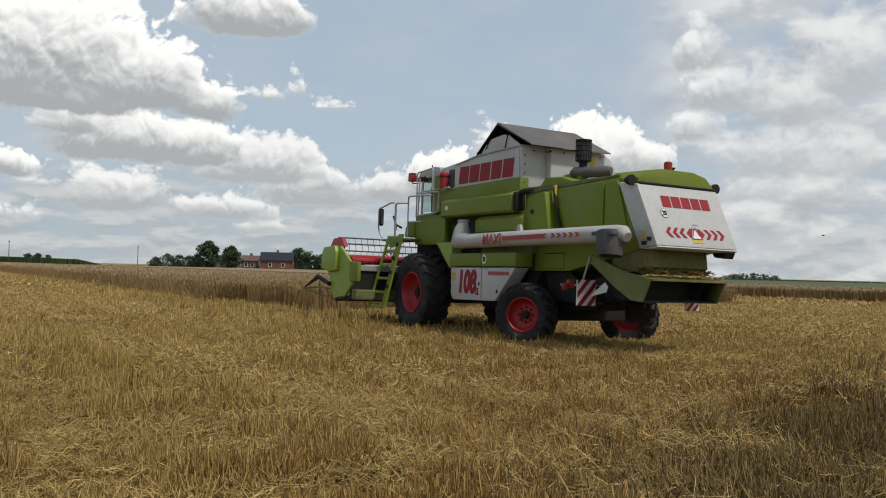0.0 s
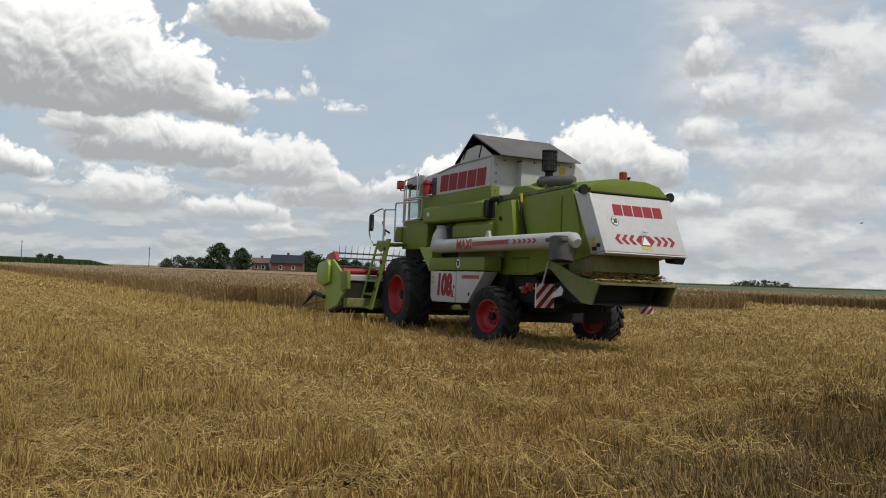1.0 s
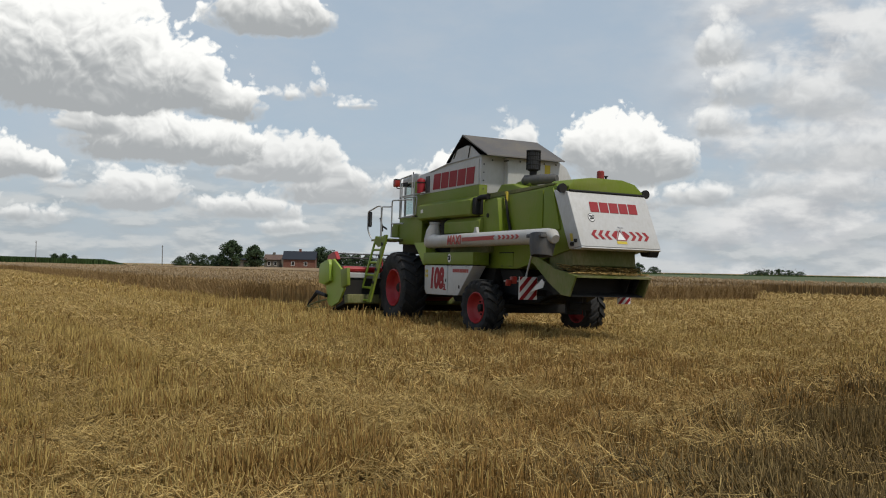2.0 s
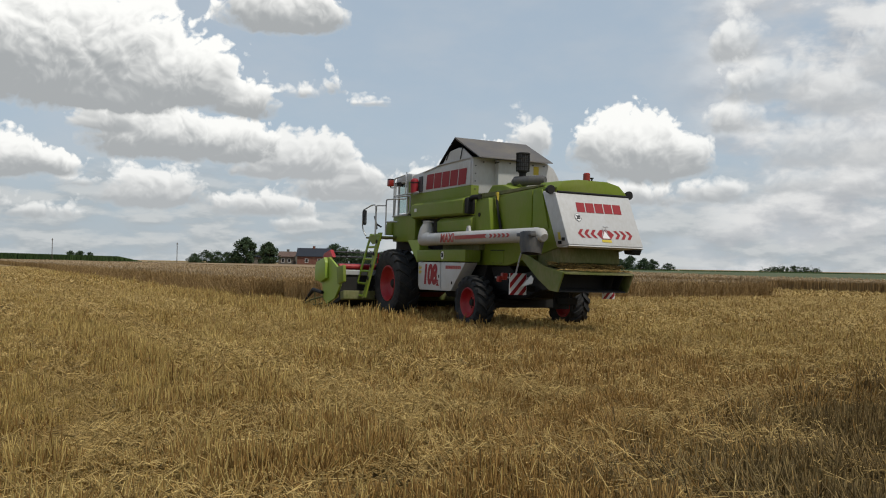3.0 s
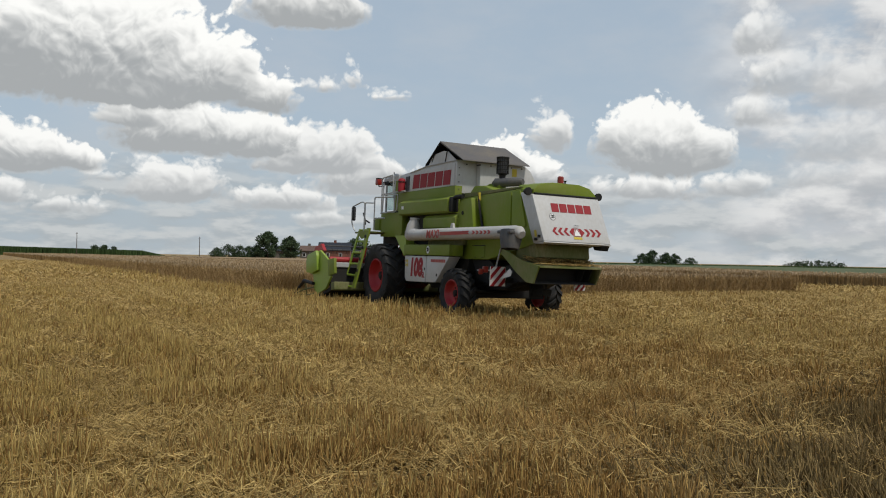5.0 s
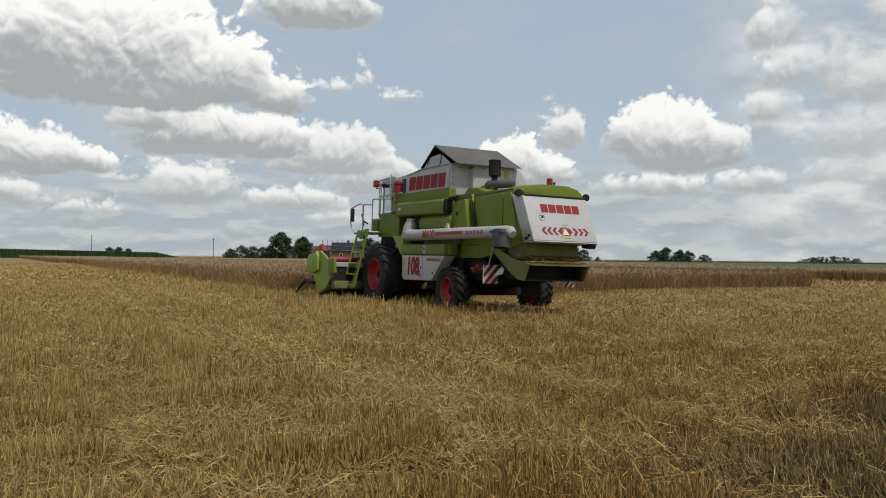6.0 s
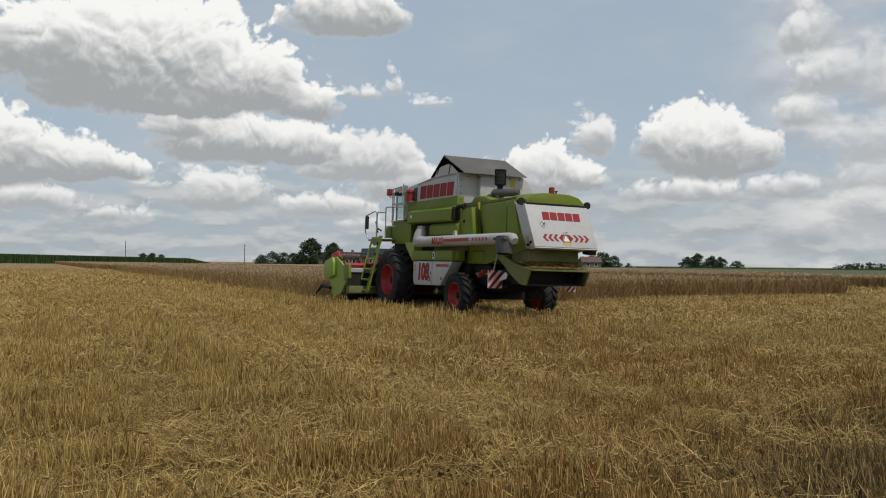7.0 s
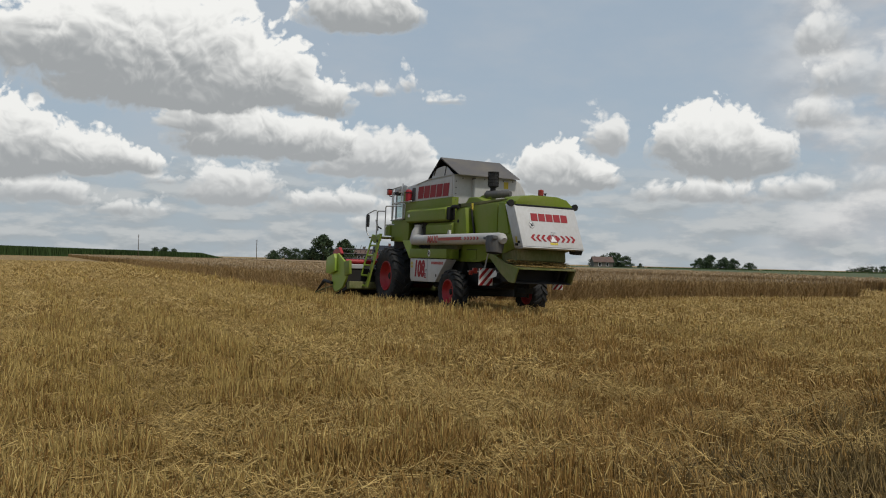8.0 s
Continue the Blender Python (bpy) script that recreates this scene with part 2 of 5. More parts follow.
PALE_STUBBLE = straw("pale_stubble_straw", (0.33, 0.232, 0.072), (0.74, 0.545, 0.20), (0.82, 0.78, 0.68))
GREYER_STUBBLE = straw("greyer_stubble_straw", (0.10, 0.067, 0.024), (0.36, 0.258, 0.104), (0.78, 0.72, 0.64))
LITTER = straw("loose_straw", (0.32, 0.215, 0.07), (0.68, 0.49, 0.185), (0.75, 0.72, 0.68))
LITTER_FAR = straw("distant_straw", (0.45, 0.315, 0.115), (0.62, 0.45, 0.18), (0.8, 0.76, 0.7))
CROP = straw("ripe_crop", (0.275, 0.175, 0.07), (0.465, 0.312, 0.135), (0.75, 0.72, 0.68))
CROP_EAR = straw("crop_ears", (0.29, 0.212, 0.12), (0.45, 0.345, 0.205), (0.8, 0.76, 0.72))
# body tone below the stalks': shade inside the stand is put into it
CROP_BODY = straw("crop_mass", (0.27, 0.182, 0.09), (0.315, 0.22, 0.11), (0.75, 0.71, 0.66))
MAIZE = leafy("maize_leaves", (0.045, 0.078, 0.022), (0.07, 0.115, 0.036), 0.05)
LOW_GREEN = leafy("low_green_crop", (0.075, 0.092, 0.03), (0.11, 0.128, 0.048), 0.08)
LEAF = leafy("tree_leaves", (0.04, 0.066, 0.032), (0.092, 0.13, 0.062))
BARK = paint("bark", (0.07, 0.055, 0.04), 0.9, 0.2)


# ---- building helpers ----
def link_mesh(name, bm, mat, smooth=False):
    me = bpy.data.meshes.new(name)
    bmesh.ops.recalc_face_normals(bm, faces=bm.faces)
    bm.to_mesh(me)
    bm.free()
    me.materials.append(mat)
    if smooth:
        me.shade_smooth()
        me.set_sharp_from_angle(angle=radians(35))
    return new(name, me)


def part(name, bm, mat, parent, label="", smooth=False):
    ob = link_mesh(name, bm, mat, smooth)
    ob.parent = parent
    if label:
        tagged(ob, label)
    return ob


def empty(name, m=None):
    ob = new(name)
    ob.empty_display_size = 0.3
    if m is not None:
        ob.matrix_world = m
    return ob


def bevel(bm, w=0.02, seg=2):
    edges = [e for e in bm.edges if len(e.link_faces) == 2 and e.calc_face_angle(0) > 0.5]
    bmesh.ops.bevel(bm, geom=edges, offset=w, segments=seg, profile=0.6, affect="EDGES", clamp_overlap=True)
    return bm


def box(x0, x1, y0, y1, z0, z1, w=0.015, bm=None):
    own = bmesh.new()
    r = bmesh.ops.create_cube(own, size=1)
    for v in r["verts"]:
        v.co = (x0 + (v.co.x + 0.5) * (x1 - x0), y0 + (v.co.y + 0.5) * (y1 - y0), z0 + (v.co.z + 0.5) * (z1 - z0))
    if w:
        bevel(own, w)
    return own if bm is None else merge(bm, own)


def merge(bm, other):
    me = bpy.data.meshes.new("tmp")
    other.to_mesh(me)
    other.free()
    bm.from_mesh(me)
    bpy.data.meshes.remove(me)
    return bm


def prism(profile, x0, x1, w=0.015, axis="x", bm=None, taper=None):
    """A closed outline swept along one axis; the outline lies in (y, z), (x, z) or (x, y)."""
    own = bmesh.new()
    rings = []
    for k, s in enumerate((x0, x1)):
        ring = []
        for a, b in profile:
            if taper and k:
                a, b = taper(a, b)
            co = {"x": (s, a, b), "y": (a, s, b), "z": (a, b, s)}[axis]
            ring.append(own.verts.new(co))
        rings.append(ring)
    n = len(profile)
    own.faces.new(rings[0])
    own.faces.new(rings[1][::-1])
    for i in range(n):
        own.faces.new((rings[0][i], rings[1][i], rings[1][(i + 1) % n], rings[0][(i + 1) % n]))
    bmesh.ops.recalc_face_normals(own, faces=own.faces)
    if w:
        bevel(own, w)
    return own if bm is None else merge(bm, own)


def tube(points, r, sides=10, bm=None, caps=True, radii=None):
    """A round bar along a line of points."""
    own = bmesh.new()
    pts = [Vector(p) for p in points]
    rings, side = [], None
    for i, p in enumerate(pts):
        way = (pts[min(i + 1, len(pts) - 1)] - pts[max(i - 1, 0)]).normalized()
        if side is None:
            side = way.cross(Vector((0, 0, 1)) if abs(way.z) < 0.9 else Vector((1, 0, 0))).normalized()
        side = (side - way * side.dot(way)).normalized()
        up = way.cross(side)
        rr = radii[i] if radii else r
        rings.append([own.verts.new(p + (side * math.cos(a) + up * math.sin(a)) * rr)
                      for a in (2 * math.pi * k / sides for k in range(sides))])
    for a, b in zip(rings, rings[1:]):
        for k in range(sides):
            own.faces.new((a[k], a[(k + 1) % sides], b[(k + 1) % sides], b[k]))
    if caps:
        own.faces.new(rings[0][::-1])
        own.faces.new(rings[-1])
    return own if bm is None else merge(bm, own)


def lathe(profile, sides=40, bm=None):
    """Turns an outline of (x, radius) round the x axis."""
    own = bmesh.new()
    rings = []
    for x, r in profile:
        rings.append([own.verts.new((x, r * math.cos(a), r * math.sin(a))) for a in (2 * math.pi * k / sides for k in range(sides))])
    for a, b in zip(rings, rings[1:]):
        for k in range(sides):
            own.faces.new((a[k], a[(k + 1) % sides], b[(k + 1) % sides], b[k]))
    for ring in (rings[0], rings[-1]):
        if profile[rings.index(ring)][1] < 0.01:
            own.faces.new(ring)
    return own if bm is None else merge(bm, own)


def soft(points, steps=6, r=0.08):
    """Rounds the corners of a line of points."""
    pts = [Vector(p) for p in points]
    out = [pts[0]]
    for a, b, c in zip(pts, pts[1:], pts[2:]):
        p, q = b + (a - b).normalized() * r, b + (c - b).normalized() * r
        for k in range(steps + 1):
            t = k / steps
            out.append(p * (1 - t) ** 2 + b * 2 * t * (1 - t) + q * t * t)
    return out + [pts[-1]]


def lettering(text, size, mat, parent, m, name="lettering", shear=0.0, stretch=1.0, label="", bold=0.0):
    cu = bpy.data.curves.new(name, "FONT")
    cu.body, cu.size, cu.extrude, cu.shear, cu.align_x, cu.align_y = text, size, 0.003, shear, "CENTER", "CENTER"
    cu.offset = bold
    tmp = bpy.data.objects.new(name, cu)
    scene.collection.objects.link(tmp)
    me = bpy.data.meshes.new_from_object(tmp.evaluated_get(bpy.context.evaluated_depsgraph_get()))
    bpy.data.objects.remove(tmp)
    me.transform(Matrix.Diagonal((stretch, 1, 1, 1)))
    me.materials.clear()
    me.materials.append(mat)
    ob = new(name, me)
    ob.parent = parent
    ob.matrix_basis = m
    if label:
        tagged(ob, label)
    return ob


def cloud_mesh(name, verts, faces, mat, kind="stuff", label="", category=""):
    """Many small pieces as one mesh; verts (n, 3), faces (m, 4) or (m, 3)."""
    verts, faces = np.asarray(verts, dtype=np.float32), np.asarray(faces, dtype=np.int32)
    me = bpy.data.meshes.new(name)
    k = faces.shape[1]
    me.vertices.add(len(verts))
    me.vertices.foreach_set("co", verts.ravel())
    me.loops.add(faces.size)
    me.loops.foreach_set("vertex_index", faces.ravel())
    me.polygons.add(len(faces))
    me.polygons.foreach_set("loop_start", np.arange(0, faces.size, k, dtype=np.int32))
    me.update(calc_edges=True)
    me.materials.append(mat)
    ob = new(name, me)
    return tagged(ob, label, category, "", kind)


def stalks(base, top, width, rng, tip=0.55):
    """Three-sided tapering stalks from base to top points."""
    n = len(base)
    turn = rng.uniform(0, 2 * np.pi, n)
    verts = np.empty((n, 6, 3))
    for k in range(3):
        a = turn + k * 2 * np.pi / 3
        off = np.stack([np.cos(a) * width, np.sin(a) * width, np.zeros(n)], 1) * 0.58
        verts[:, k] = base + off
        verts[:, 3 + k] = top + off * tip
    idx = np.arange(n)[:, None, None] * 6
    quad = np.array([[0, 1, 4, 3], [1, 2, 5, 4], [2, 0, 3, 5]])[None]
    return verts.reshape(-1, 3), (idx + quad).reshape(-1, 4)


# ---- field ----
HEAD = radians(32.0)
AHEAD, SIDE = np.array((-math.sin(HEAD), math.cos(HEAD))), np.array((math.cos(HEAD), math.sin(HEAD)))


def field_xy(r, s):
    """Place on the field from metres across (r) and along (s) the direction of work."""
    return np.multiply.outer(r, SIDE) + np.multiply.outer(s, AHEAD)


FACE = ((10.0, 22.6), (13.4, 24.2), (16.6, 25.4), (22.4, 28.3), (34.5, 28.9))
LEFT_EDGE, LANE_L, LANE_R = 10.0, 34.5, 47.5
SWATH = (10.0, 13.5)


def face_s(r):
    return np.interp(r, [p[0] for p in FACE], [p[1] for p in FACE])


def build_ground():
    bm = bmesh.new()
    bmesh.ops.create_grid(bm, x_segments=60, y_segments=60, size=1)
    for v in bm.verts:
        v.co.x, v.co.y = math.copysign(abs(v.co.x) ** 4, v.co.x) * 4500, math.copysign(abs(v.co.y) ** 4, v.co.y) * 4500
    tagged(link_mesh("ground", bm, SOIL), "dry brown soil of a harvested grain field", "ground", "", "structure")


def wedge(rng, d0, d1, per_m2, az0=-31.0, az1=38.0):
    n = int(radians(az1 - az0) * 0.5 * (d1 * d1 - d0 * d0) * per_m2)
    d = np.sqrt(rng.uniform(d0 * d0, d1 * d1, n))
    a = np.radians(rng.uniform(az0, az1, n))
    return np.stack([-np.sin(a) * d, np.cos(a) * d], 1)


def in_crop(xy):
    r, s = xy @ SIDE, xy @ AHEAD
    near = (r > LEFT_EDGE) & (r < LANE_L) & (s > face_s(r))
    return near | ((r > LANE_R) & (s > 14))


def smooth_noise(xy, scale, seed):
    """Soft random field in 0..1, by summed sines."""
    rng = np.random.default_rng(seed)
    v = np.zeros(len(xy))
    for k in range(14):
        a, f = rng.uniform(0, 2 * np.pi), scale * rng.uniform(0.5, 2.2)
        v += np.sin((xy[:, 0] * math.cos(a) + xy[:, 1] * math.sin(a)) * f * 2 * np.pi + rng.uniform(0, 6.28)) * (0.6 + 0.5 * rng.random())
    return 0.5 + np.tanh(v / 3.2) * 0.5


def laid(xy):
    """Where machines have pressed the stubble down: wheel tracks and a rut that curves past the standpoint, 0..1."""
    r, s = xy @ SIDE, xy @ AHEAD
    v = np.zeros(len(xy))
    for c in (-9.5, -7.6, -2.3, -0.4, 3.6, 5.5):
        v = np.maximum(v, np.exp(-((r - c + 0.25 * np.sin(s * 0.21 + c)) / 0.38) ** 2) * 0.85)
    for c in (0.1, -2.3):
        v = np.maximum(v, 0.9 * np.exp(-((rut(xy) - c) / 0.32) ** 2))
    return v * (0.55 + 0.45 * smooth_noise(xy, 0.22, 5))


def swath(xy):
    """Old straw swaths, the machine's own track and the crossings of earlier turns, 0..1."""
    r, s = xy @ SIDE, xy @ AHEAD
    v = np.maximum.reduce([q * np.exp(-((r - c + 0.2 * np.sin(s * 0.13 + c)) / k) ** 2)
                           for c, k, q in ((-12.5, 0.9, 1.0), (-4.9, 0.8, 1.0), (-1.4, 0.3, 0.8), (1.2, 0.35, 0.9), (3.0, 0.3, 0.7),
                                           (4.9, 0.35, 0.7), (6.3, 0.3, 0.6), (7.7, 0.3, 0.6), (9.2, 0.4, 0.6))])
    v = np.maximum(v * np.where(xy[:, 0] > 0, 0.5, 1.0), 0.8 * np.exp(-((r - 11.1) / 1.0) ** 2) * (s < 20))
    cross = np.maximum.reduce([np.exp(-((rut(xy) - c) / k) ** 2) for c, k in ((-1.2, 0.35), (-3.9, 0.4), (-5.6, 0.4), (-7.4, 0.5), (-9.6, 0.6), (-12.5, 0.9))])
    v = np.maximum(v, cross * np.clip((xy[:, 0] + 2.0) / 1.5, 0, 1.0))
    return v * (0.6 + 0.4 * smooth_noise(xy, 0.4, 52))


def rut(xy):
    """Metres across the curved track of an earlier turn."""
    return xy[:, 0] * 0.70 - (xy[:, 1] - 6.1) * 0.71 + 0.3 * np.sin(xy[:, 0] * 0.6)


def greyer(xy):
    """The darker, greyer patch beside the standpoint."""
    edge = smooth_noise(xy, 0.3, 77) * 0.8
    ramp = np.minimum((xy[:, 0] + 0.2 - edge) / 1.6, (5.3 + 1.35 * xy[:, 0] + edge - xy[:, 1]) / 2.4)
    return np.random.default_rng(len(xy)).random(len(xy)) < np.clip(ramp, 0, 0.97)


def build_stubble():
    rng = np.random.default_rng(11)
    for name, d0, d1, per, tillers, w0, w1 in (("stubble_near", 4.3, 9.0, 300, 6, 0.0055, 0.0095), ("stubble_mid", 9.0, 18.0, 150, 5, 0.0075, 0.013),
                                               ("stubble_far", 18.0, 36.0, 56, 4, 0.013, 0.020), ("stubble_distant", 36.0, 85.0, 9, 3, 0.030, 0.05)):
        xy = wedge(rng, d0, d1, per)
        # plants stand in drill rows, each with several cut tillers
        r, s = xy @ SIDE, xy @ AHEAD
        if d1 < 20:
            row = 0.13
            r = np.round(r / row) * row + rng.normal(0, 0.025, len(r))
            xy = r[:, None] * SIDE + s[:, None] * AHEAD
        flat, patch = laid(xy), smooth_noise(xy, 0.5, 9)
        lane = swath(xy)
        keep = ~in_crop(xy) & (rng.random(len(xy)) > flat * 0.4 + 0.25 * (patch < 0.3) + 0.35 * lane)
        xy, flat, patch, lane = (np.repeat(q[keep], tillers, 0) for q in (xy, flat, patch, lane))
        n = len(xy)
        spread = 0.035 if d1 < 20 else 0.12
        foot = xy + rng.normal(0, spread * 0.5, (n, 2))
        high = np.clip(rng.normal(0.118, 0.03, n) * (0.65 + 0.7 * patch), 0.03, 0.25)
        tilt = np.abs(rng.normal(0, 0.32, n)) + flat * rng.uniform(0.6, 1.4, n)
        # now and then a stalk is broken over
        tilt += (rng.random(n) < 0.16) * rng.uniform(0.4, 1.2, n)
        out = np.arctan2(foot[:, 1] - xy[:, 1], foot[:, 0] - xy[:, 0]) + rng.normal(0, 0.6, n)
        wind = np.where(flat > 0.35, 2.1 + rng.normal(0, 0.9, n), out)
        base = np.column_stack([foot, np.zeros(n)])
        # the cutter bar left higher and lower bands along its way
        band = (1.0 - 0.22 * lane) * (0.94 + 0.34 * smooth_noise(np.column_stack([foot @ SIDE, foot @ AHEAD * 0.12]), 0.8, 91))
        high *= (0.8 + 0.5 * smooth_noise(foot, 0.9, 15)) * band * ((1.0 + 0.5 * np.exp(-((foot @ SIDE - 8.6) / 2.2) ** 2)) if d0 > 17 else 1.0)
        top = base + np.column_stack([np.cos(wind) * np.sin(tilt), np.sin(wind) * np.sin(tilt), np.cos(tilt)]) * high[:, None]
        grey = greyer(foot)
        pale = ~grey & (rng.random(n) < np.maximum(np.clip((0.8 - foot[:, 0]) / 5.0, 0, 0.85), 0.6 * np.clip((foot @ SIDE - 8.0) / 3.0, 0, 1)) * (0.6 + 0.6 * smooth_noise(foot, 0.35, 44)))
        for part_name, pick, mat, label in ((name, ~grey & ~pale, STUBBLE, "short golden grain stubble in drilled rows"),
                                            ("pale_" + name, pale, PALE_STUBBLE, "pale grain stubble in drilled rows"),
                                            ("greyer_" + name, grey, GREYER_STUBBLE, "darker greyish grain stubble")):
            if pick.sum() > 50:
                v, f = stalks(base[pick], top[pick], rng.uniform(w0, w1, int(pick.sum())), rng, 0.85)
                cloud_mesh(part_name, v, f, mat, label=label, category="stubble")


def build_stubble_around():
    rng = np.random.default_rng(61)
    xy = np.concatenate([wedge(rng, 0.5, 4.3, 60, -31, 38), wedge(rng, 0.5, 14.0, 12, 38, 329)])
    xy = np.repeat(xy[~in_crop(xy)], 4, 0)
    n = len(xy)
    foot = xy + rng.normal(0, 0.03, (n, 2))
    base = np.column_stack([foot, np.zeros(n)])
    high = np.clip(rng.normal(0.14, 0.04, n), 0.04, 0.26)
    tilt, wind = np.abs(rng.normal(0, 0.38, n)), rng.uniform(0, 6.28, n)
    top = base + np.column_stack([np.cos(wind) * np.sin(tilt), np.sin(wind) * np.sin(tilt), np.cos(tilt)]) * high[:, None]
    v, f = stalks(base, top, rng.uniform(0.007, 0.012, n), rng, 0.85)
    cloud_mesh("stubble", v, f, STUBBLE, label="short golden grain stubble", category="stubble")


def build_litter():
    rng = np.random.default_rng(23)
    for name, d0, d1, per, w, ln in (("loose_straw_near", 4.3, 10.0, 1700, 0.0042, 0.32), ("loose_straw_mid", 10.0, 20.0, 620, 0.0082, 0.28),
                                     ("loose_straw_far", 20.0, 46.0, 180, 0.0135, 0.26), ("loose_straw_distant", 46.0, 130.0, 20, 0.04, 0.55)):
        xy = wedge(rng, d0, d1, per)
        r = xy @ SIDE
        # straw lies thick in the swaths; the ground beyond the machine is strewn evenly
        thick = np.maximum(swath(xy), 0.72 * np.clip((r - 10.5) / 2.5, 0, 1))
        thick = np.maximum(thick, 0.9 * np.exp(-((r - 9.2) / 0.5) ** 2) * (xy @ AHEAD > 30))
        chance = 0.12 + 0.05 * (xy[:, 0] < -1.5) + 0.85 * thick + 0.4 * laid(xy) + 0.14 * (smooth_noise(xy, 0.45, 31) > 0.62)
        chance *= np.where((xy[:, 0] > 0.2) & (r < 9), 0.7, 1.0)
        keep = ~in_crop(xy) & ~(greyer(xy) & (rng.random(len(xy)) < 0.6)) & (rng.random(len(xy)) < chance)
        xy = xy[keep]
        n = len(xy)
        a, up = rng.uniform(0, 2 * np.pi, n), rng.normal(0.1, 0.45, n)
        way = np.column_stack([np.cos(a) * np.cos(up), np.sin(a) * np.cos(up), np.sin(up)])
        half = rng.uniform(0.3, 1.0, n)[:, None] * ln * 0.5
        mid = np.column_stack([xy, rng.uniform(0.02, 0.13 if d0 < 15 else 0.17, n)])
        b, t = mid - way * half, mid + way * half
        b[:, 2], t[:, 2] = np.maximum(b[:, 2], 0.01), np.maximum(t[:, 2], 0.012)
        v, f = stalks(b, t, rng.uniform(0.8, 1.2, n) * w, rng, 0.9)
        # lying stalks need thickness upwards
        v = v.reshape(n, 6, 3)
        v[:, [0, 3], 2] += w * 0.8
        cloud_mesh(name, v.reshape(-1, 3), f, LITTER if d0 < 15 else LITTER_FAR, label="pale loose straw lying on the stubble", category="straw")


def crop_plants(rng, r, s, wide, ear, lodged=0.10):
    """Stalks with drooping ears; returns stalk and ear meshes."""
    xy = field_xy(r, np.zeros(len(r))) + np.multiply.outer(s, AHEAD)
    n = len(xy)
    high = rng.normal(0.76, 0.05, n)
    a, t = rng.uniform(0, 2 * np.pi, n), np.abs(rng.normal(0, lodged, n))
    base = np.column_stack([xy, np.zeros(n)])
    lean = np.column_stack([np.cos(a) * np.sin(t), np.sin(a) * np.sin(t), np.cos(t)])
    top = base + lean * high[:, None]
    droop = np.column_stack([np.cos(a) * 0.055, np.sin(a) * 0.055, rng.uniform(-0.03, 0.07, n)]) * ear
    return stalks(base, top, wide, rng, 0.9), stalks(top - lean * 0.02, top + droop, wide * 2.4, rng, 0.5)


def crop_mass(name, outline, z, cell, label, mat=None):
    """The dense body of a standing crop: a low block with an uneven top, its outline in (r, s)."""
    bm = bmesh.new()
    rs = [p[0] for p in outline]
    nr = max(2, int((max(rs) - min(rs)) / cell))
    cols = []
    for i in range(nr + 1):
        r = min(rs) + (max(rs) - min(rs)) * i / nr
        lo = np.interp(r, [p[0] for p in outline], [p[1] for p in outline])
        hi = np.interp(r, [p[0] for p in outline], [p[2] for p in outline])
        k = 70
        col = []
        for j in range(k + 1):
            s = lo + (hi - lo) * (j / k) ** 2.2
            x, y = field_xy(r, s)
            zz = z + 0.05 * noise.noise((x * 0.9, y * 0.9, 0)) + 0.03 * noise.noise((x * 3, y * 3, 4))
            col.append((bm.verts.new((x, y, zz)), bm.verts.new((x, y, 0.0)) if i in (0, nr) or j in (0, k) else None))
        cols.append(col)
    for a, b in zip(cols, cols[1:]):
        for j in range(len(a) - 1):
            bm.faces.new((a[j][0], b[j][0], b[j + 1][0], a[j + 1][0]))
        for j in (0, len(a) - 1):
            bm.faces.new((a[j][0], b[j][0], b[j][1], a[j][1]))
    for col in (cols[0], cols[-1]):
        for p, q in zip(col, col[1:]):
            bm.faces.new((p[0], q[0], q[1], p[1]))
    return tagged(link_mesh(name, bm, mat or CROP_BODY, True), label, "crop", "", "stuff")


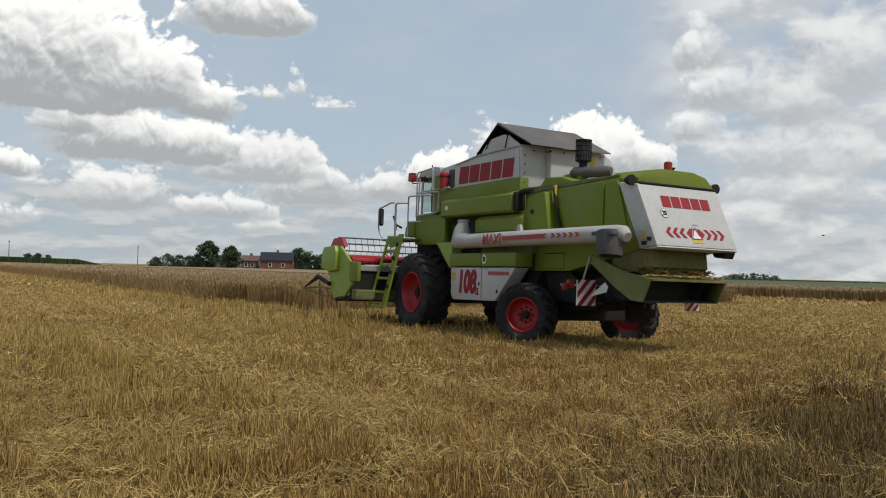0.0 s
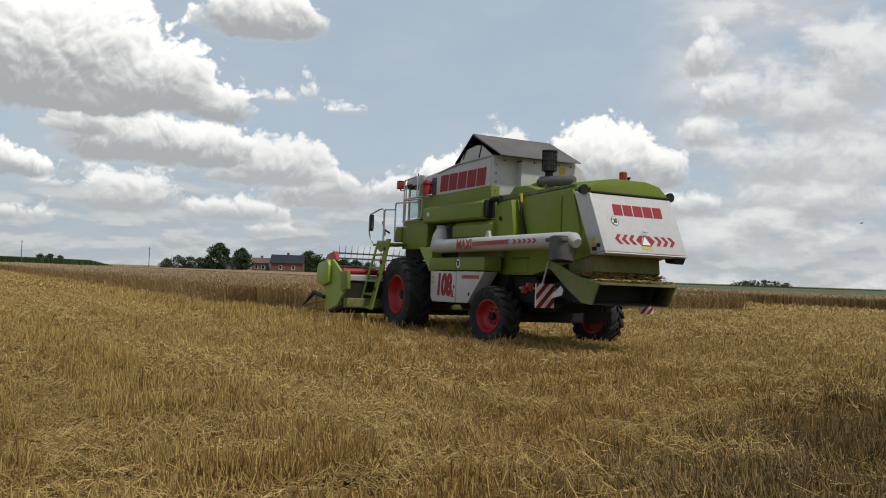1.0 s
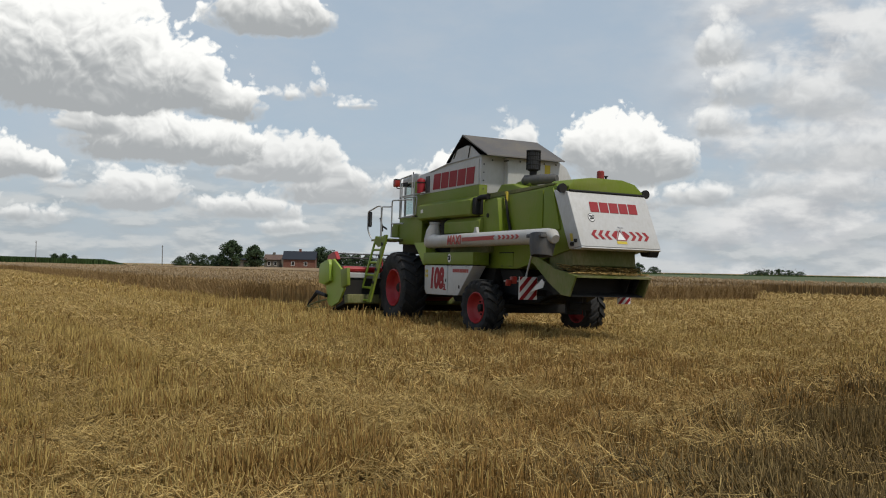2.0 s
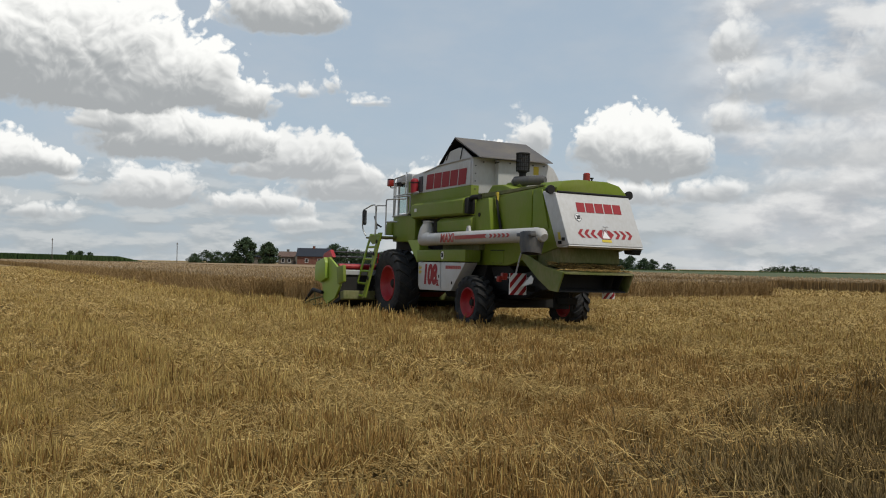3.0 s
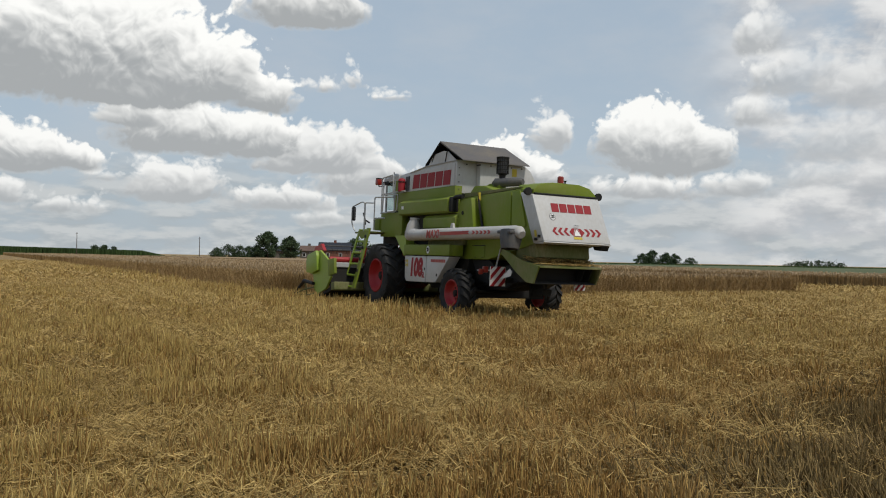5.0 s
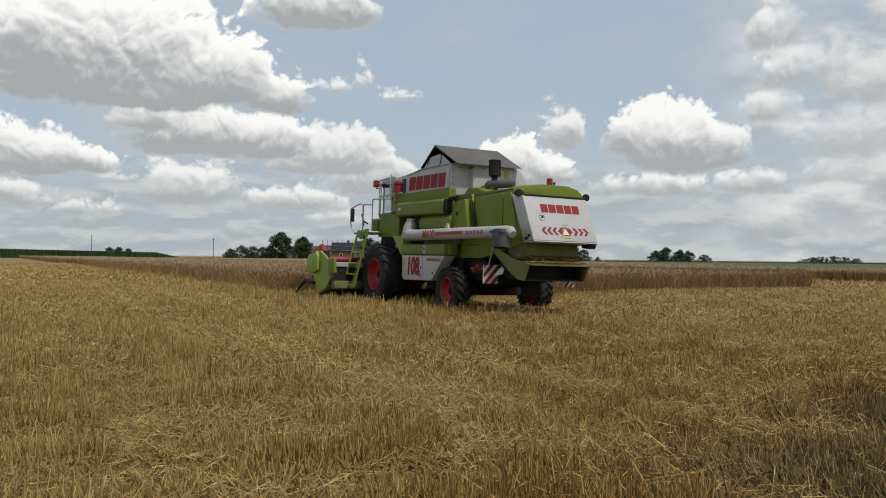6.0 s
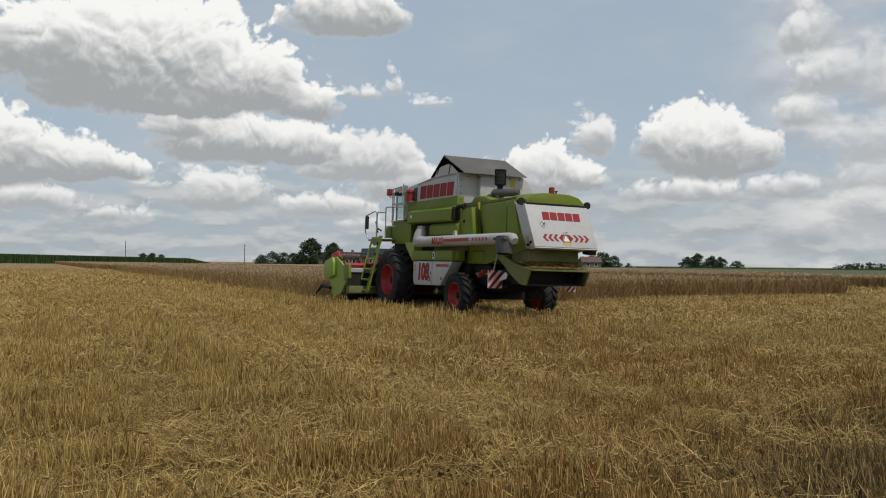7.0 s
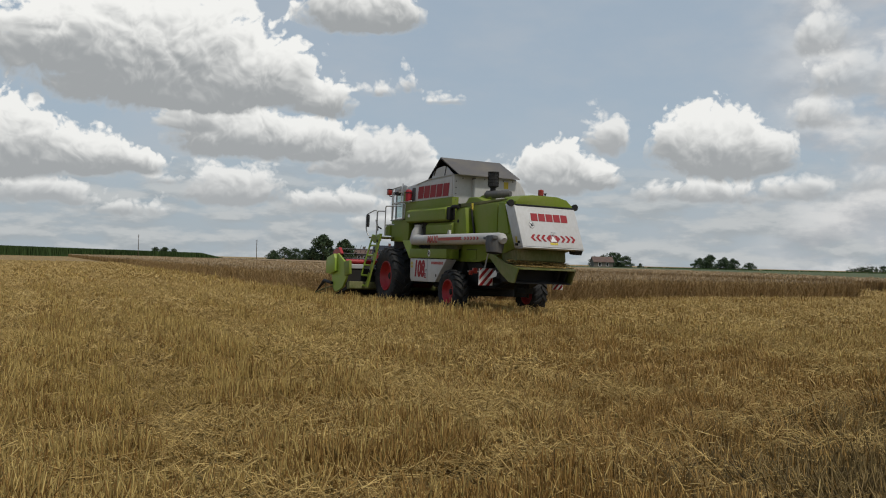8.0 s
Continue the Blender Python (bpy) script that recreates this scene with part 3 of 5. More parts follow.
def build_crop():
    rng = np.random.default_rng(37)
    inset = 0.25
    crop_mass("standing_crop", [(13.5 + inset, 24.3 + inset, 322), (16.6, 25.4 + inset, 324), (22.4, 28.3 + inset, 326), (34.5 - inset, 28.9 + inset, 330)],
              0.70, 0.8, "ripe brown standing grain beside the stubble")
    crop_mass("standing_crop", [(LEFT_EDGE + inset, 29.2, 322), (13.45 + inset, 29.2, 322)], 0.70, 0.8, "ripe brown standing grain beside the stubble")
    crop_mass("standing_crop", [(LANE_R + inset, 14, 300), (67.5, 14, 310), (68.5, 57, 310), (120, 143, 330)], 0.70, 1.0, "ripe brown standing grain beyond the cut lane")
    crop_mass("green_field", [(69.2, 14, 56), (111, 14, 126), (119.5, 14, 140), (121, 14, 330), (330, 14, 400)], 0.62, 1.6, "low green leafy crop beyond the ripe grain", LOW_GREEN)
    rr, ss, ww = [], [], []

    def scatter(r0, r1, s0, s1, per, w):
        n = int((r1 - r0) * (s1 - s0) * per)
        r, s = rng.uniform(r0, r1, n), rng.uniform(s0, s1, n)
        ok = (s > face_s(r)) | (r > LANE_R)
        ok &= ~((r > SWATH[0] - 0.1) & (r < SWATH[1]) & (s < 28.75))
        ok &= ~((r > 68) & (s < 56 + (r - 68) * 1.674))
        rr.append(r[ok]), ss.append(s[ok]), ww.append(np.full(ok.sum(), w))

    # edges: dense; tops: thinner with the distance
    for a, b in zip(FACE, FACE[1:]):
        n = int((b[0] - a[0]) * 1.0 * 320)
        r = rng.uniform(a[0], b[0], n)
        s = face_s(r) + rng.uniform(0, 1.0, n)
        ok = (r > SWATH[1])
        rr.append(r[ok]), ss.append(s[ok]), ww.append(np.full(ok.sum(), 0.012))
    scatter(LEFT_EDGE - 0.1, LEFT_EDGE + 0.8, 28.75, 60, 260, 0.013)
    scatter(LEFT_EDGE - 0.1, LEFT_EDGE + 0.9, 60, 130, 90, 0.03)
    scatter(LEFT_EDGE - 0.1, LEFT_EDGE + 1.0, 130, 325, 40, 0.05)
    scatter(SWATH[0], SWATH[1], 28.75, 31.0, 200, 0.012)
    scatter(LANE_L - 0.8, LANE_L, 29, 70, 120, 0.02)
    scatter(LANE_R, LANE_R + 0.9, 14, 90, 150, 0.022)
    scatter(LEFT_EDGE, LANE_L, 23, 50, 30, 0.016)
    scatter(LEFT_EDGE, LANE_L, 50, 100, 9, 0.038)
    scatter(LEFT_EDGE, LANE_L, 100, 325, 3, 0.07)
    scatter(LANE_R, 90, 14, 110, 5, 0.05)
    r, s, w = np.concatenate(rr), np.concatenate(ss), np.concatenate(ww)
    (v, f), (v2, f2) = crop_plants(rng, r, s, w, 1.0)
    cloud_mesh("crop_stalks", v, f, CROP, label="dense brown stalks of standing grain", category="crop")
    cloud_mesh("crop_ears", v2, f2, CROP_EAR, label="drooping pale ears of standing grain", category="crop")
    # leaning and fallen stalks in front of the cut edges
    n = 5200
    r = np.concatenate([LEFT_EDGE + rng.uniform(-0.9, 0.3, n), rng.uniform(SWATH[1], LANE_L, n)])
    s = np.concatenate([28.75 + rng.random(n) ** 1.8 * 70, np.zeros(n)])
    s[n:] = face_s(r[n:]) - np.abs(rng.normal(0, 0.45, n)) + 0.2
    (v, f), (v2, f2) = crop_plants(rng, r, s, rng.uniform(0.009, 0.016, 2 * n), 1.0, 0.85)
    cloud_mesh("lodged_stalks", np.concatenate([v, v2]), np.concatenate([f, f2 + len(v)]), CROP, label="leaning and fallen stalks along the cut edge", category="crop")


def build_swath_rows():
    """Rows of standing grain ahead of the cutter bar; each sinks as the machine takes it."""
    rng = np.random.default_rng(41)
    rows = []
    step = 0.5
    s = 22.6
    while s < 28.7:
        n = int((SWATH[1] - SWATH[0]) * step * 230)
        r = rng.uniform(SWATH[0], SWATH[1], n)
        q = rng.uniform(s, s + step, n)
        ok = q > face_s(r)
        if ok.sum() > 20:
            (v, f), (v2, f2) = crop_plants(rng, r[ok], q[ok], np.full(ok.sum(), 0.013), 1.0)
            ob = cloud_mesh("crop_row", np.concatenate([v, v2]), np.concatenate([f, f2 + len(v)]), CROP, "stuff",
                            "row of ripe standing grain in front of the combine", "crop")
            rows.append((ob, s))
        s += step
    return rows


# ---- distance ----
def polar(az, d, z=0.0):
    return Vector((-math.sin(radians(az)) * d, math.cos(radians(az)) * d, z))


def tree(name, az, d, height, width, seed, label, trunk=0.25, low=0.12):
    """Trunk, limbs and a crown of many leaf cards in clumps."""
    rng = np.random.default_rng(seed)
    ob = empty(name, Matrix.Translation(polar(az, d)))
    bm = tube([(0, 0, 0), (0.03 * width, 0, height * 0.3), (-0.02 * width, 0.05, height * 0.75)], 0, 8, radii=[trunk, trunk * 0.7, trunk * 0.2])
    for k in range(7):
        a, z = rng.uniform(0, 6.28), height * rng.uniform(0.22, 0.6)
        ln = width * rng.uniform(0.2, 0.38)
        tube([(0, 0, z), (math.cos(a) * ln * 0.5, math.sin(a) * ln * 0.5, z + ln * 0.35), (math.cos(a) * ln, math.sin(a) * ln, z + ln * 0.9)],
             0, 5, bm, radii=[trunk * 0.4, trunk * 0.25, trunk * 0.08])
    part("trunk", bm, BARK, ob, "", True)
    clumps = []
    for k in range(60):
        a, q = rng.uniform(0, 6.28), math.sqrt(rng.random())
        z = low + (0.93 - low) * rng.random() ** (1.35 if low < 0.1 else 1.0)
        reach = width * 0.5 * math.sin(min(1.0, (z - low) / (1 - low) * 0.86 + 0.22) * math.pi) ** 0.55 * rng.uniform(0.75, 1.05)
        clumps.append((math.cos(a) * q * reach, math.sin(a) * q * reach, z * height, rng.uniform(0.12, 0.20) * min(width, height)))
    cs = np.array(clumps)
    n = 5200
    pick = rng.integers(0, len(cs), n)
    off = rng.normal(0, 1, (n, 3))
    off /= np.linalg.norm(off, axis=1)[:, None]
    c = cs[pick, :3] + off * (cs[pick, 3] * rng.uniform(0.5, 1.1, n))[:, None] * np.array((1, 1, 0.75))
    size = height * 0.034 * rng.uniform(0.6, 1.4, n)
    u, w = rng.normal(0, 1, (n, 3)), rng.normal(0, 1, (n, 3))
    u *= (size / np.linalg.norm(u, axis=1))[:, None]
    w *= (size / np.linalg.norm(w, axis=1))[:, None]
    v = np.stack([c - u, c + w * 0.7, c + u, c - w * 0.7], 1).reshape(-1, 3)
    v[:, 2] = np.maximum(v[:, 2], 0.05)
    crown = cloud_mesh("crown", v, np.arange(4 * n).reshape(-1, 4), LEAF, "")
    crown.parent = ob
    return tagged(ob, label, "tree")


def maize(name, az0, az1, d, height, label, rows=14, seed=3, per=3.0):
    """A strip of tall green plants: many upright leaf cards behind one another."""
    rng = np.random.default_rng(seed)
    length = radians(abs(az1 - az0)) * d
    n = int(length * rows * per / 2)
    az, dd = rng.uniform(min(az0, az1), max(az0, az1), n), d + rng.uniform(0, rows * 1.5, n)
    x, y = -np.sin(np.radians(az)) * dd, np.cos(np.radians(az)) * dd
    h = height * rng.uniform(0.94, 1.02, n)
    if az0 > 20 and az1 > 20:
        # the strip rises along its length and runs out low
        h *= (0.86 + 0.028 * (az - 22)) * np.clip(0.35 + (az - min(az0, az1)) / 2.0, 0, 1)
    b = np.column_stack([x, y, np.zeros(n)])
    t = b + np.column_stack([rng.normal(0, 0.25, n), rng.normal(0, 0.25, n), h])
    v, f = stalks(b, t, rng.uniform(0.22, 0.45, n), rng, 0.5)
    return cloud_mesh(name, v, f, MAIZE, "stuff", label, "field crop")


def house(az, d, width, depth, eave, ridge, yaw, wall_mat, roof_mat, label, windows=2, chimney=True):
    ob = empty("farmhouse", Matrix.Translation(polar(az, d)) @ Matrix.Rotation(radians(yaw), 4, "Z"))
    w, q = width / 2, depth / 2
    bm = prism([(-q, 0), (q, 0), (q, eave), (0, ridge - 0.15), (-q, eave)], -w, w, 0)
    part("wall", bm, wall_mat, ob)
    bm = prism([(-q - 0.4, eave - 0.25), (0, ridge), (q + 0.4, eave - 0.25), (q + 0.4, eave - 0.08), (0, ridge + 0.18), (-q - 0.4, eave - 0.08)], -w - 0.35, w + 0.35, 0)
    roof = part("roof", bm, roof_mat, ob)
    if chimney:
        part("chimney", box(-0.4, 0.4, -0.4, 0.4, ridge - 0.6, ridge + 0.9, 0.02), wall_mat, roof)
    for k in range(windows):
        x = -w + width * (k + 0.75) / (windows + 0.5)
        win = part("window", box(x - 0.55, x + 0.55, -q - 0.06, -q + 0.05, eave * 0.36, eave * 0.36 + 1.4, 0.01), PALE, ob)
        part("pane", box(x - 0.42, x + 0.42, -q - 0.075, -q - 0.055, eave * 0.36 + 0.12, eave * 0.36 + 1.28, 0), DARK, win)
    return tagged(ob, label, "house")


def pole(az, d, height):
    ob = empty("utility_pole", Matrix.Translation(polar(az, d)))
    part("post", tube([(0, 0, 0), (0, 0, height)], 0, 8, radii=[0.13, 0.09]), BARK, ob)
    part("crossarm", box(-0.35, 0.35, -0.05, 0.05, height - 0.5, height - 0.4, 0.01), BARK, ob)
    return tagged(ob, "thin wooden utility pole at the field's far edge", "pole", "poles along the field")


def build_distance():
    brick = paint("red_brick_wall", (0.15, 0.055, 0.04), 0.85, 0.3)
    slate = paint("dark_slate_roof", (0.022, 0.027, 0.036), 0.9, 0.0)
    tile = paint("faded_tile_roof", (0.11, 0.065, 0.055), 0.8, 0.3)
    plaster = paint("grey_render_wall", (0.13, 0.12, 0.107), 0.85, 0.4)
    house(10.65, 300, 10.5, 8, 3.6, 6.1, 6, brick, slate, "red brick farmhouse with dark slate roof", 2)
    house(12.3, 306, 5.5, 6, 3.4, 4.9, 0, plaster, tile, "pale farm building with faded red tiled roof", 2)
    house(14.15, 312, 6.0, 6, 3.2, 4.6, 0, plaster, slate, "small grey shed half hidden by trees", 0, False)
    house(-3.1, 330, 7.0, 6, 2.6, 4.3, 10, plaster, tile, "pale low house among trees on the horizon", 2, False)
    tree("broadleaf_tree", 14.95, 296, 9.2, 8.2, 1, "tall dark green tree beside the farm buildings", 0.3)
    tree("broadleaf_tree", 13.5, 294, 8.0, 6.8, 2, "round dark green tree beside the farm buildings", 0.28)
    for az, h, w, sd in ((18.1, 3.7, 5, 3), (17.4, 4.7, 8, 4), (16.7, 4.6, 8, 5), (16.1, 4.4, 8, 6), (15.6, 4.6, 7, 7)):
        tree("bush", az, 300, h, w, sd, "low dark green bush in a hedge by the farm", 0.12, 0.03)
    for az, h, w, sd in ((9.3, 8.2, 8.5, 8), (8.6, 7.0, 9, 9), (7.9, 6.4, 9, 10), (7.1, 5.9, 9, 20), (6.3, 5.4, 9, 28), (5.4, 5.0, 8, 21)):
        tree("broadleaf_tree", az, 315, h, w, sd, "green tree behind the farmhouse", 0.2, 0.05)
    for az, h, w, sd in ((25.3, 3.9, 4, 11), (24.75, 4.0, 5, 12), (24.2, 3.6, 4, 13)):
        tree("bush", az, 352, h * 1.07, w, sd, "small dark tree clump on the horizon", 0.15, 0.05)
    for az, h, w, sd in ((-9.15, 5.4, 8, 14), (-9.75, 6.7, 8, 15), (-10.6, 5.8, 8, 16), (-11.1, 5.4, 7, 33), (-12.1, 3.9, 7, 17)):
        tree("broadleaf_tree", az, 400, h, w, sd, "dark tree clump on the far horizon", 0.2, 0.03)
    for az, h, w, sd in ((-3.85, 6.5, 8.5, 18), (-4.6, 5.0, 7, 19), (-3.2, 5.2, 7, 23), (-5.5, 2.3, 3.5, 29), (-2.6, 4.6, 5, 22)):
        tree("broadleaf_tree", az, 345, h, w, sd, "dark tree behind the low house", 0.2, 0.03)
    for az, h, w, sd in ((-17.9, 2.7, 8, 24), (-18.4, 3.3, 9, 31), (-18.9, 3.7, 10, 25), (-19.5, 3.8, 10, 26), (-20.1, 3.5, 10, 32), (-20.7, 2.9, 9, 27)):
        tree("bush", az, 450, h, w, sd, "low far wood on the horizon", 0.2, 0.02)
    pole(26.3, 300, 7.7)
    pole(19.15, 280, 6.8)
    maize("maize_strip", 21.3, 42.0, 330, 2.75, "dark green maize strip along the field's far edge", 10, 3, 34.0)
    maize("far_green_field", -6.0, -36.0, 330, 1.05, "low green field on the horizon", 16, 5, 1.6)
    maize("far_green_field", 21.0, -6.0, 345, 0.8, "low green field on the horizon", 10, 6, 1.0)


# ---- combine harvester: y ahead, x to its right, z up, origin on the ground under the front axle ----
def tyre(name, parent, r, w, rim, lugs, lug_h, mat):
    """A tractor tyre round the x axis with slanted lugs, and its dished rim."""
    h = w / 2
    prof = [(-h * 0.72, rim), (-h * 0.98, rim + (r - rim) * 0.3), (-h, rim + (r - rim) * 0.62), (-h * 0.88, r - 0.08), (-h * 0.6, r - 0.055),
            (0, r - 0.045), (h * 0.6, r - 0.055), (h * 0.88, r - 0.08), (h, rim + (r - rim) * 0.62), (h * 0.98, rim + (r - rim) * 0.3), (h * 0.72, rim)]
    bm = lathe(prof, 48)
    wheel = empty(name)
    wheel.parent = parent
    part("tyre", bm, TYRE, wheel, "black lugged tractor tyre", True)
    for side in (-1, 1):
        bm, pts, half = bmesh.new(), [], 0.05 / r
        for x, da, rad in ((0.02, 0.0, r), (0.5, -0.16, r - 0.005), (0.9, -0.27, r - 0.03), (1.02, -0.29, r - 0.10)):
            for e in (-half, half):
                for rr in (rad - lug_h - 0.02, rad + 0.004):
                    pts.append(Vector((side * x * h, math.cos(da + e) * rr, math.sin(da + e) * rr)))
        vs = [bm.verts.new(p) for p in pts]
        for j in range(3):
            q = vs[4 * j:4 * j + 8]
            for f in ((0, 1, 5, 4), (1, 3, 7, 5), (3, 2, 6, 7), (2, 0, 4, 6)):
                bm.faces.new([q[i] for i in f])
        bm.faces.new([vs[i] for i in (0, 2, 3, 1)])
        bm.faces.new([vs[i] for i in (12, 13, 15, 14)])
        first = part("tyre_lug", bm, TYRE, wheel)
        for k in range(lugs):
            lug = first if k == 0 else new("tyre_lug", first.data)
            lug.parent = wheel
            lug.matrix_basis = Matrix.Rotation(2 * math.pi * (k + (0.5 if side > 0 else 0)) / lugs, 4, "X")
    s = -1
    bm = lathe([(s * h * 0.72, rim * 1.04), (s * h * 0.84, rim * 1.05), (s * h * 0.86, rim * 1.0), (s * h * 0.80, rim * 0.96), (s * h * 0.40, rim * 0.90), (s * h * 0.22, rim * 0.84),
                (s * h * 0.02, rim * 0.66), (s * h * 0.0, rim * 0.58), (s * h * 0.06, rim * 0.36), (s * h * 0.10, rim * 0.34), (s * h * 0.10, 0.001)], 40)
    lathe([(h * 0.74, rim * 1.03), (h * 0.74, rim * 0.9), (h * 0.3, rim * 0.8), (h * 0.3, 0.001)], 32, bm)
    part("rim", bm, RED, wheel, "bright red steel rim", True)
    part("hub", lathe([(s * h * 0.08, rim * 0.26), (s * h * 0.40, rim * 0.24), (s * h * 0.46, rim * 0.18), (s * h * 0.46, 0.001)], 20), DARK, wheel, "dark wheel hub", True)
    for k in range(8):
        a = 2 * math.pi * k / 8
        part("wheel_nut", tube([(s * h * 0.04, math.cos(a) * rim * 0.45, math.sin(a) * rim * 0.45), (s * h * 0.14, math.cos(a) * rim * 0.45, math.sin(a) * rim * 0.45)], 0.02, 6), DARK, wheel)
    return wheel


def panel_marks(parent):
    """Writing and stickers on the machine's left side and back. Flat pieces a few millimetres proud."""
    left = Matrix(((0, 0, -1), (-1, 0, 0), (0, 1, 0))).to_4x4()      # text x runs to the machine's rear, faces left

    def at_left(x, y, z):
        return Matrix.Translation((x, y, z)) @ left

    lettering("108", 0.60, RED_LOGO, parent, at_left(-1.262, -2.06, 1.10), "number_lettering", 0.12, 0.78, "tall red number", 0.034)
    lettering("SL", 0.19, RED_LOGO, parent, at_left(-1.262, -2.47, 0.93), "small_lettering", 0.1, 0.8, "", 0.006)
    bm = bmesh.new()
    for k in range(9):
        y = -2.86 - k * 0.082
        box(-1.2655, -1.2605, y - 0.066, y, 1.262, 1.335, 0, bm)
    part("name_bars", bm, RED_FADED, parent, "row of small red bars")
    lettering("MAXI", 0.27, RED_FADED, parent, at_left(-1.397, -3.13, 1.935), "tube_lettering", 0.15, 1.0, "faded red word on the unloading tube", 0.006)
    bm = bmesh.new()
    prism([(-3.5, 1.905), (-3.5, 1.985), (-4.9, 2.0), (-4.82, 1.96), (-4.9, 1.92)], -1.399, -1.393, 0, "x", bm)
    for k in range(5):
        y = -5.0 - 0.165 * k
        prism([(y, 2.0), (y - 0.08, 2.0), (y - 0.14, 1.96), (y - 0.08, 1.92), (y, 1.92), (y - 0.06, 1.96)], -1.399, -1.393, 0, "x", bm)
    part("tube_stripe", bm, RED_FADED, parent, "red stripe with arrow heads along the tube")
    # the maker's mark on the tank: five plain slanted red blocks
    bm = bmesh.new()
    for k in range(5):
        y = -1.13 - k * 0.415
        z0, z1 = 3.17 + 0.0 * k, 3.53
        block = [(y - 0.01, z0), (y - 0.375, z0), (y - 0.425, z1), (y - 0.06, z1)]
        prism(block, -0.985, -0.979, 0, "x", bm)
    part("tank_mark", bm, RED_LOGO, parent, "five slanted red blocks on the white tank side")
    # back of the hood: the slope runs from (y -6.54, z 2.78) down to (y -7.03, z 1.79)
    slope = math.atan2(0.49, 0.99)
    back = Matrix.Translation((0.035, -6.54, 2.78)) @ Matrix.Rotation(-slope, 4, "X") @ Matrix(((1, 0, 0), (0, 0, -1), (0, 1, 0))).to_4x4()

    def flat(shapes, mat, name, label="", lift=0.006):
        bm = bmesh.new()
        for sh in shapes:
            prism(sh, lift - 0.003, lift, 0, "z", bm)
        ob = part(name, bm, mat, parent, label)
        ob.matrix_basis = back
        return ob

    shapes = []
    for k in range(5):
        x0 = -0.50 + k * 0.215
        b, t = -0.40, -0.19
        c = [(x0, b), (x0 + 0.19, b), (x0 + 0.205, t), (x0 + 0.015, t)]
        shapes.append(c)
    flat(shapes, RED_LOGO, "back_mark", "five red blocks on the white rear hood")
    shapes = []
    b, t = -0.95, -0.77
    m = (b + t) / 2
    for k in range(3):
        x = -0.62 + k * 0.145
        shapes.append([(x, m), (x + 0.075, t), (x + 0.145, t), (x + 0.07, m), (x + 0.145, b), (x + 0.075, b)])
        x = 0.66 - k * 0.145
        shapes.append([(x, m), (x - 0.075, b), (x - 0.145, b), (x - 0.07, m), (x - 0.145, t), (x - 0.075, t)])
    shapes.append([(-0.18, m), (-0.09, t), (-0.02, t), (-0.10, b), (-0.10, b)][:4])
    shapes.append([(0.22, m), (0.13, b), (0.13, b + 0.005), (0.06, t), (0.13, t)])
    flat(shapes, RED_LOGO, "chevrons", "red warning chevrons")
    flat([[(-0.10, b - 0.01), (0.13, b - 0.01), (0.015, t + 0.02)]], PALE, "warning_triangle", "white warning triangle", 0.009)
    tri = [(-0.10, b - 0.01), (0.13, b - 0.01), (0.015, t + 0.02)]
    rim = []
    for p, q in zip(tri, tri[1:] + tri[:1]):
        cx, cy = 0.015, -0.90
        rim.append([p, q, (q[0] * 0.82 + cx * 0.18, q[1] * 0.82 + cy * 0.18), (p[0] * 0.82 + cx * 0.18, p[1] * 0.82 + cy * 0.18)])
    flat(rim, RED_LOGO, "triangle_rim", "", 0.012)
    flat([[(-0.10, -1.03), (0.12, -1.03), (0.12, -0.975), (-0.10, -0.975)]], YELLOW, "yellow_label", "yellow label strip")
    flat([[(-0.52 + 0.075 * math.cos(a), -0.52 + 0.085 * math.sin(a)) for a in (k * math.pi / 10 for k in range(20))]], BLACK, "speed_disc_rim", "", 0.006)
    flat([[(-0.52 + 0.065 * math.cos(a), -0.52 + 0.075 * math.sin(a)) for a in (k * math.pi / 10 for k in range(20))]], PALE, "speed_disc", "round white speed disc", 0.009)
    lettering("20", 0.11, BLACK, parent, back @ Matrix.Translation((-0.52, -0.52, 0.012)), "speed_number", 0, 0.8, "", 0.004)
    disc = [(-2.72 + 0.075 * math.cos(a), 1.565 + 0.095 * math.sin(a)) for a in (k * math.pi / 10 for k in range(20))]
    part("speed_disc", prism(disc, -1.285, -1.281, 0), PALE, parent, "round white speed disc")
    lettering("20", 0.13, BLACK, parent, at_left(-1.289, -2.72, 1.565), "speed_number", 0, 0.7, "", 0.004)
    bm = bmesh.new()
    for k in range(2):
        for z in (1.17, 1.27):
            prism([(-1.50 - 0.08 * k, z - 0.05), (-1.46 - 0.08 * k, z), (-1.50 - 0.08 * k, z + 0.05), (-1.54 - 0.08 * k, z)], -1.2655, -1.2605, 0, "x", bm)
    part("warning_sticker", bm, YELLOW, parent, "small yellow warning stickers")


